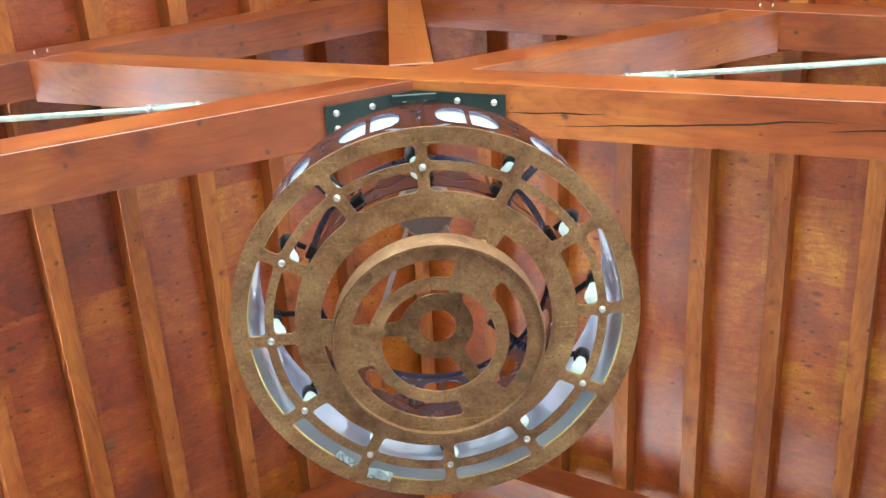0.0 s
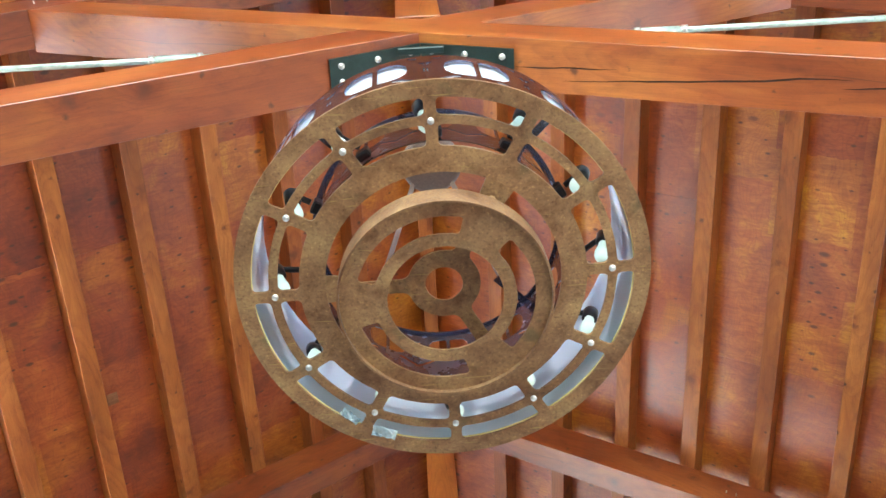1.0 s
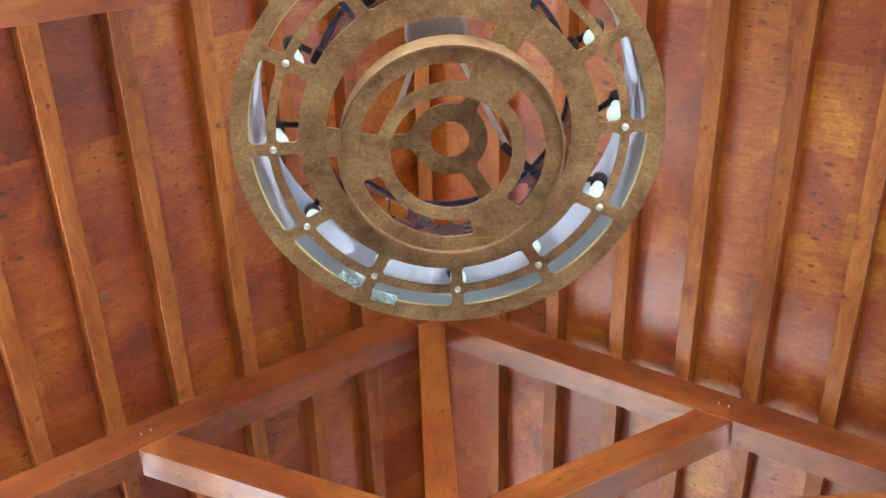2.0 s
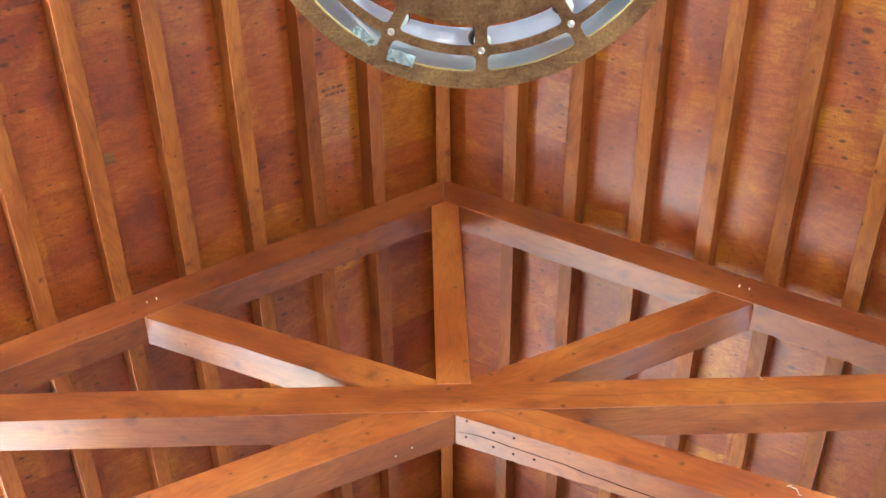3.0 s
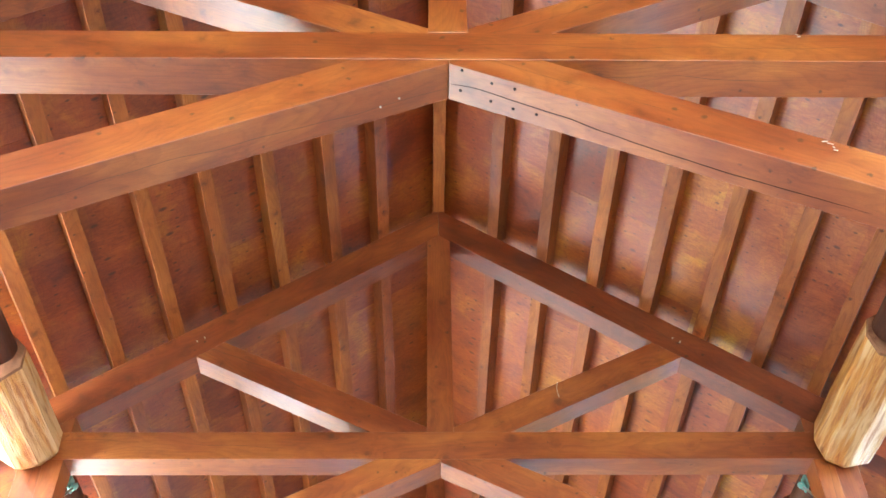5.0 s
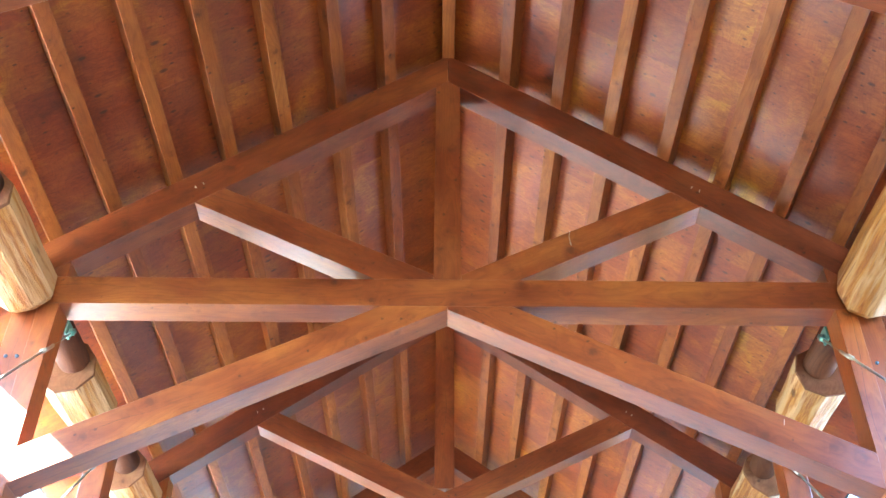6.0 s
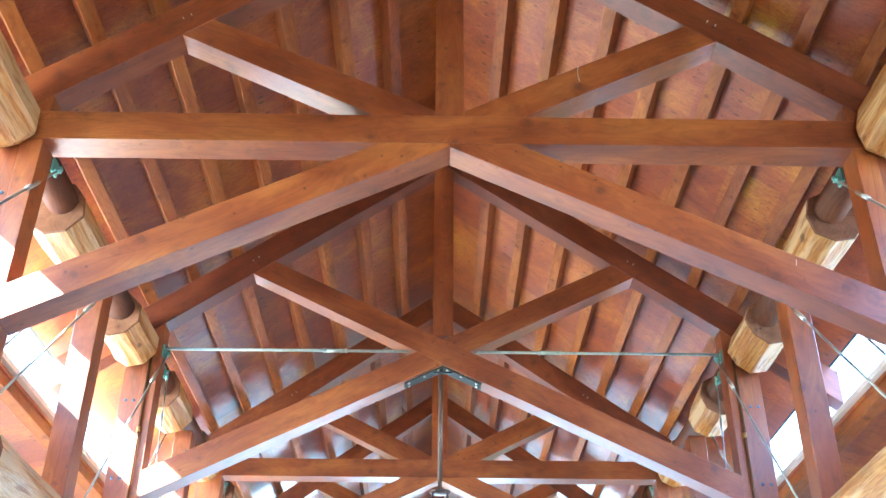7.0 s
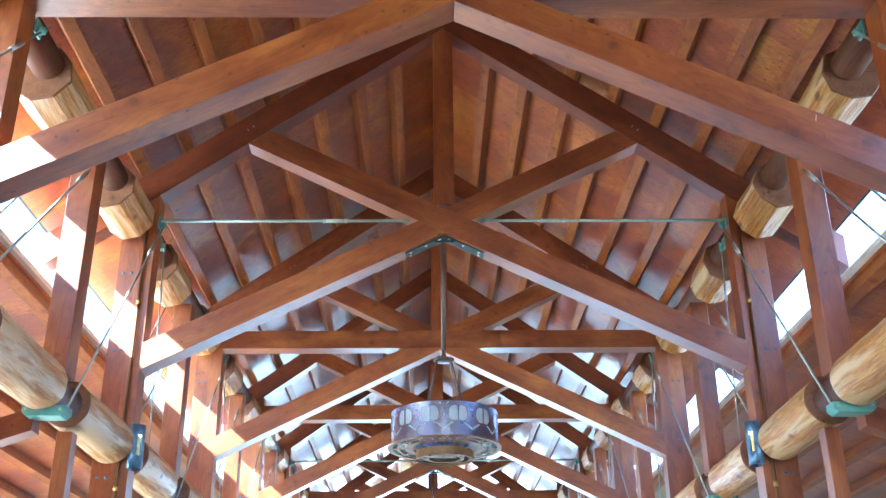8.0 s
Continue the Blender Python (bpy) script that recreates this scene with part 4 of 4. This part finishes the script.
def chandelier():
    """Origin on the axis at the height of the bottom plate."""
    c = empty("chandelier")
    th = 0.008
    full = 2 * math.pi
    tri = (radians(-60), radians(60), radians(180))
    slots = []
    for i in range(12):
        a = CH_A0 - i * math.pi / 6
        for r0, r1 in ((0.431, 0.474), (0.356, 0.409)):
            slots.append(slot_loop(r0, r1, a + 0.0135 / r0, a + math.pi / 6 - 0.0135 / r0, 0.012))
    plate = part("bottom_plate", plate_bm([circle_loop(CH_R, 144), circle_loop(0.292, 96)] + slots, 0, th), RUST, c, "brown patinated round steel plate with two rows of slots")
    for a in tri:
        bm = bmesh.new()
        ring_sector(bm, 0.235, 0.296, a - 0.13, a + 0.13, 0.001, th - 0.001, 8)
        part("tab", bm, RUST, c)
    for i in range(12):
        a = CH_A0 - i * math.pi / 6
        p = Vector((0.418 * math.cos(a), 0.418 * math.sin(a), 0))
        if i < 10:
            nest(rod("bolt", p + Vector((0, 0, -0.005)), p + Vector((0, 0, 0.004)), 0.0085, BOLT, c, 10), plate)
        bulb_holder(c, a)
    # outer drum with its white lining
    drum = part("drum", drum_bm(0.487, 0.006, CH_H, CH_A0 + math.pi / 12), COPPER, c, "dark brown steel drum with cut-out ovals and chevrons")
    thicken(drum, 0.003)
    bm = lathe([(0.478, 0.010), (0.478, CH_H + 0.004)], 72)
    part("lining", bm, ACRYLIC, c, "white translucent acrylic lining", None, True)
    bm = lathe([(0.472, 0.0085), (0.484, 0.0085), (0.484, 0.0125), (0.472, 0.0125)], 96, True)
    part("lining_edge", bm, ACRYLIC_EDGE, c, "yellowed cut edge of the lining", None, True)
    inner = part("inner_drum", drum_bm(0.335, 0.10, 0.22, CH_A0), COPPER, c, "brown steel inner drum with cut-out pattern")
    thicken(inner, 0.003)
    # hub: a shallow drum under the plate, its own plate recessed, and a flat spider above it
    HB = -0.092
    bm = lathe([(0.2555, HB - 0.010), (0.2605, HB - 0.010), (0.2605, -0.028), (0.2555, -0.028)], 96, True)
    part("hub_wall", bm, BAND, c, "rolled brown steel hub band")
    gaps = [slot_loop(0.172, 0.217, a + 0.29, a + 2 * math.pi / 3 - 0.29, 0.009) for a in tri]
    part("hub_plate", plate_bm([circle_loop(0.2550, 96), circle_loop(0.140, 72)] + gaps, HB + 0.002, HB + 0.008), RUST, c, "brown steel hub plate with three curved slots")
    part("hub_spider", plate_bm([spider_loop(tri, 0.090, 0.252, 0.018, 0.018), circle_loop(0.046, 48)], -0.008, -0.002), RUST, c, "brown steel ring with three flat arms")
    for a in tri:
        u2 = Vector((math.cos(a), math.sin(a), 0))
        rod("hub_hanger", u2 * 0.245 + Vector((0, 0, -0.04)), u2 * 0.245 + Vector((0, 0, 0.004)), 0.012, RUST, c, 8)
    # top ring, legs, canopy and pole
    bm = bmesh.new()
    ring_sector(bm, 0.327, 0.345, 0, full, 0.320, 0.326, 96)
    part("top_ring", bm, COPPER, c)
    for i in range(4):
        a = radians(45 + 90 * i)
        foot = Vector((0.25 * math.cos(a), 0.25 * math.sin(a), 0.314))
        head = Vector((0.085 * math.cos(a), 0.085 * math.sin(a), 0.84))
        part("leg", box_bm((foot - head).length, 0.016, 0.006, 0.001), STEM, c, "brown steel hanger leg", along_x(head, foot))
        bm = bmesh.new()
        radial_bar(bm, a, 0.22, 0.486, 0.022, 0.308, 0.314)
        part("top_spoke", bm, COPPER, c)
    bm = lathe([(0, 0.825), (0.085, 0.827), (0.098, 0.835), (0.098, 0.846), (0.03, 0.856), (0.02, 0.90), (0.02, 0.96), (0, 0.961)], 28)
    part("canopy", bm, STEM, c, "", None, True)
    rod("pole", (0, 0, 0.94), (0, 0, CROSS - CH_Z + 0.06), 0.023, STEM, c, 14)
    return c


def foil_tag(m, n, w, seed):
    """A crumpled strip of silver foil lying on the bottom plate."""
    rnd = random.Random(seed)
    bm = bmesh.new()
    grid = [[bm.verts.new((i * 0.0085, j * 0.008, 0.007 * rnd.random())) for j in range(w)] for i in range(n)]
    for i in range(n - 1):
        for j in range(w - 1):
            bm.faces.new((grid[i][j], grid[i + 1][j], grid[i + 1][j + 1], grid[i][j + 1]))
    ob = part("foil_strip", bm, FOIL, None, "", m)
    thicken(ob, 0.0008)
    return tagged(ob, "crumpled pale blue foil strip on the chandelier plate", "foil", "foil strips")


lamp = chandelier()
lamp.matrix_basis = pose(-0.002, 0.170, 3.896) @ Matrix.Scale(1.050, 4)
copies = [lamp] + [copy_thing(lamp, pose(-0.02 * i, 3 * i * S + T / 2, 3.81) @ Matrix.Scale(0.975, 4)) for i in (1, 2, 3)]
for ob in copies:
    tagged(ob, "brown steel drum chandelier with cut-out pattern and white bulbs", "chandelier", "chandeliers")
foil_tag(pose(-0.215, 0.595, 3.887, 0, 0, 20), 9, 5, 4)
foil_tag(pose(-0.292, 0.535, 3.893, 0, 0, 45), 8, 4, 9)


# ---- outer walls: unseen sides with light-shaping openings, glazed south end ----
def side_wall(s, name):
    w = empty(name)
    x0, x1 = (AX1 - 0.12, AX1 + 0.12) if s > 0 else (-AX1 - 0.12, -AX1 + 0.12)
    box("sill_wall", x0, x1, Y0, Y1, -0.1, 0.6, PLASTER, w, 0.0)
    # head height and closed bays are made up to limit the light inside
    head = 1.2 if s > 0 else 3.4
    box("head_wall", x0, x1, Y0, Y1, head, 3.85, PLASTER, w, 0.0)
    y, closed = (Y0, 9.0) if s > 0 else (6.14, 17.1)
    box("closed_bay", x0, x1, closed, Y1, 0.6, head, PLASTER, w, 0.0)
    if s < 0:
        box("closed_bay", x0, x1, Y0, y, 0.6, head, PLASTER, w, 0.0)
    while y < closed - 0.5:
        box("pier", x0, x1, y, y + 0.4, 0.6, head, PLASTER, w, 0.0)
        y += S
    return tagged(w, "unseen plaster side wall, openings set to shape the daylight", "wall", kind="structure")


def gable_wall():
    """The end behind the walk, glazed between timber mullions up to the main roof."""
    w = empty("wall_south")
    box("sill_wall", -3.85, 3.85, Y0 - 0.2, Y0 - 0.02, -0.1, 0.3, PLASTER, w, 0.0)
    for x in (-2.6, -1.3, 0.0, 1.3, 2.6):
        box("mullion", x - 0.06, x + 0.06, Y0 - 0.17, Y0 - 0.05, 0.302, rafter_z(abs(x) + 0.06, RAF_BOT) - 0.02, BEAM, w, 0.004, axis="z")
    for z in (2.2, 4.0):
        box("transom", -3.8, 3.8, Y0 - 0.16, Y0 - 0.06, z, z + 0.12, BEAM, w, 0.004)
    for s in (1, -1):
        rail = [(0.001, RAF_TOP), (0.001, RAF_BOT), (3.85, rafter_z(3.85, RAF_BOT)), (3.85, rafter_z(3.85, RAF_TOP))]
        prism("top_rail", mirror(rail, s), Y0 - 0.18, Y0 - 0.04, BEAM, w)
    for s in (1, -1):
        prism("aisle_gable", mirror([(3.852, -0.1), (AX1 + 0.12, -0.1), (AX1 + 0.12, AZ1 + 0.16), (3.852, AZ0 + 0.16)], s), Y0 - 0.2, Y0 - 0.02, PLASTER, w, bevel=0.0)
    return tagged(w, "glazed end wall with timber mullions and transoms", "wall", kind="structure")


gable_wall()
side_wall(1, "wall_east")
side_wall(-1, "wall_west")


# ---- brackets, cables and lamps along the side frames ----
def cable(a, b, radius=0.010):
    """A steel cable with a slim turnbuckle near its upper end."""
    a, b = Vector(a), Vector(b)
    e = empty("brace_cable")
    rod("strand", a, b, radius, ROD, e, 8)
    d = (b - a).normalized()
    rod("turnbuckle", a + d * 0.42, a + d * 0.62, radius * 1.9, BOLT, e, 8)
    rod("eye", a - d * 0.02, a + d * 0.06, radius * 2.2, GREEN, e, 8)
    return tagged(e, "thin grey-green steel brace cable with a turnbuckle", "cable", "brace cables")


def bracket(s, y, z, x=2.93):
    e = empty("cable_bracket", pose(s * x, y, z))
    part("plate", box_bm(0.018, 0.10, 0.12, 0.003), GREEN, e, "", pose(0, 0, 0))
    part("lug", box_bm(0.05, 0.016, 0.06, 0.003), GREEN, e, "", pose(-s * 0.03, 0, -0.02))
    rod("pin", (-s * 0.04, -0.03, -0.025), (-s * 0.04, 0.03, -0.025), 0.009, BOLT, e, 8)
    return tagged(e, "small green steel cable bracket on a log", "bracket", "cable brackets")


for s in (1, -1):
    for k in range(FIRST + 1, LAST):
        y = k * S
        bracket(s, y + 0.40, 6.03)
        foot = (s * 2.88, y - S / 2 + 0.05, 3.66)
        if k % 3 == 0:
            bracket(s, y + 0.10, 6.12, 2.872)
            cable((s * 2.83, y + 0.10, 6.10), foot)
            cable((s * 2.89, y + 0.40, 6.00), (s * 2.84, y + 0.46, 3.95), 0.007)
        else:
            cable((s * 2.89, y + 0.40, 6.01), foot)
            if k > 3:
                cable((s * 2.91, y + 0.42, 5.98), (s * 2.86, y + 0.50, 3.95), 0.007)
        mid = y - S / 2 + T / 2
        cable((s * 2.95, mid + 0.12, 5.93), (s * 2.97, y - S + 0.3, 4.05))
        cable((s * 3.24, mid + 0.12, 6.03), (s * 3.20, y - S + T - 0.02, 4.05))


def sconce(s, y):
    """A half-round metal wall lamp with an open slot, on the inner face of a post."""
    e = empty("wall_sconce", pose(s * (HEEL - 0.002), y, 3.62))
    turn = Matrix.Rotation(radians(180 if s > 0 else 0), 4, "Z")
    bm = bmesh.new()
    n = 14
    for lo, hi in ((0.0, 0.12), (0.12, 0.30), (0.30, 0.40)):
        for i in range(n):
            mid_slot = lo == 0.12 and (i in (3, 4) if s < 0 else i in (9, 10))
            if mid_slot:
                continue
            a0, a1 = math.pi * (i / n - 0.5), math.pi * ((i + 1) / n - 0.5)
            q = [(0.11 * math.cos(a), 0.085 * math.sin(a), z) for a, z in ((a0, lo), (a1, lo), (a1, hi), (a0, hi))]
            bm.faces.new([bm.verts.new(v) for v in q])
    bmesh.ops.remove_doubles(bm, verts=bm.verts[:], dist=0.0005)
    shade = part("shade", bm, SLATE, e, "slate half-round metal shade, reflected sky in its colour", turn, True)
    thicken(shade, 0.004)
    part("back_plate", box_bm(0.012, 0.15, 0.40, 0.002), SLATE, e, "", turn @ pose(0.006, 0, 0.2))
    for z in (0.10, 0.31):
        bm = bmesh.new()
        bmesh.ops.create_uvsphere(bm, u_segments=14, v_segments=8, radius=0.03)
        part("lamp_bulb", bm, GLOW, e, "lit warm bulb", turn @ pose(0.05, 0, z), True)
    part("ornament", box_bm(0.006, 0.03, 0.17, 0.002), BRASS, e, "brass ornament", turn @ pose(0.075, s * 0.055, 0.21, 0, 0, s * 40))
    return tagged(e, "slate half-round wall lamp with brass ornament, lit, tinted with reflected sky", "wall lamp", "wall sconces")


for s in (1, -1):
    sconce(s, 3 * S + 0.02)
    for k in (3, 6):
        pipe = rod("conduit_pipe", (s * 2.965, k * S - 0.018, 0.0), (s * 2.965, k * S - 0.018, 6.2), 0.016, CONDUIT, None, 10)
        for z in (3.42, 3.70, 3.95, 5.2):
            nest(rod("coupling", (s * 2.965, k * S - 0.018, z), (s * 2.965, k * S - 0.018, z + 0.05), 0.021, BRASS, None, 10), pipe)
        tagged(pipe, "thin brown metal conduit up a timber post", "pipe", "conduits")

# ---- struts below the lower logs ----
for s in (1, -1):
    for k in range(FIRST, LAST):
        y = (k + 0.5) * S + T / 2
        poly = [(3.10, 3.70), (3.10, 3.52), (6.3, 2.45), (6.3, 2.63)]
        ob = prism("aisle_strut", mirror(poly, s), y - 0.08, y + 0.08, BEAM, None, along=((0, 0), (s * 3.2, -1.07)))
        tagged(ob, "red-stained timber strut sloping out from a log saddle", "strut", "aisle struts")


# ---- marks on the deck and beams ----
def slope_pose(x, y, lift, turn=0.0):
    """A pose on the underside of the left slope, its z axis square to the deck."""
    return pose(-x, y, DECK_Z - PITCH * x - lift, 0, -math.degrees(math.atan(PITCH)), turn)


stamp = empty("grade_stamp", slope_pose(0.80, 2.69, 0.002))
for row, bars in enumerate(((0.03, 0.045, 0.02, 0.04), (0.05, 0.03, 0.05))):
    at = -0.08
    for w in bars:
        part("bar", box_bm(w, 0.022, 0.002, 0.0), LOG_END, stamp, "", pose(at + w / 2, 0.02 - 0.045 * row, 0))
        at += w + 0.012
tagged(stamp, "faded dark printed stamp on the roof deck", "stamp")
plug = part("deck_patch", box_bm(0.075, 0.085, 0.003, 0.001), LOG_END, None, "", slope_pose(2.19, 2.70, 0.002))
tagged(plug, "small dark grey patch on the roof deck", "patch")


def wire_scrap(points, y):
    """A thin pale bent wire left on a beam."""
    e = empty("wire_scrap", pose(points[0][0], y, points[0][1]))
    o = Vector((points[0][0], 0, points[0][1]))
    for a, b in zip(points, points[1:]):
        rod("strand", Vector((a[0], 0, a[1])) - o, Vector((b[0], -0.012, b[1])) - o, 0.0026, BULB_WHITE, e, 6)
    return tagged(e, "thin pale bent wire caught on a timber beam", "wire", "wire scraps")


wire_scrap([(2.307, 5.068), (2.303, 5.045), (2.296, 5.02)], 2 * S - 0.004)
wire_scrap([(0.962, 6.727), (0.950, 6.67), (0.955, 6.62), (0.961, 6.575)], 2 * S - 0.004)
wire_scrap([(1.85, 6.245), (1.853, 6.22), (1.862, 6.205)], S - 0.004)
wire_scrap([(1.742, 5.345), (1.765, 5.335), (1.785, 5.31), (1.783, 5.285), (1.792, 5.265)], S - 0.004)
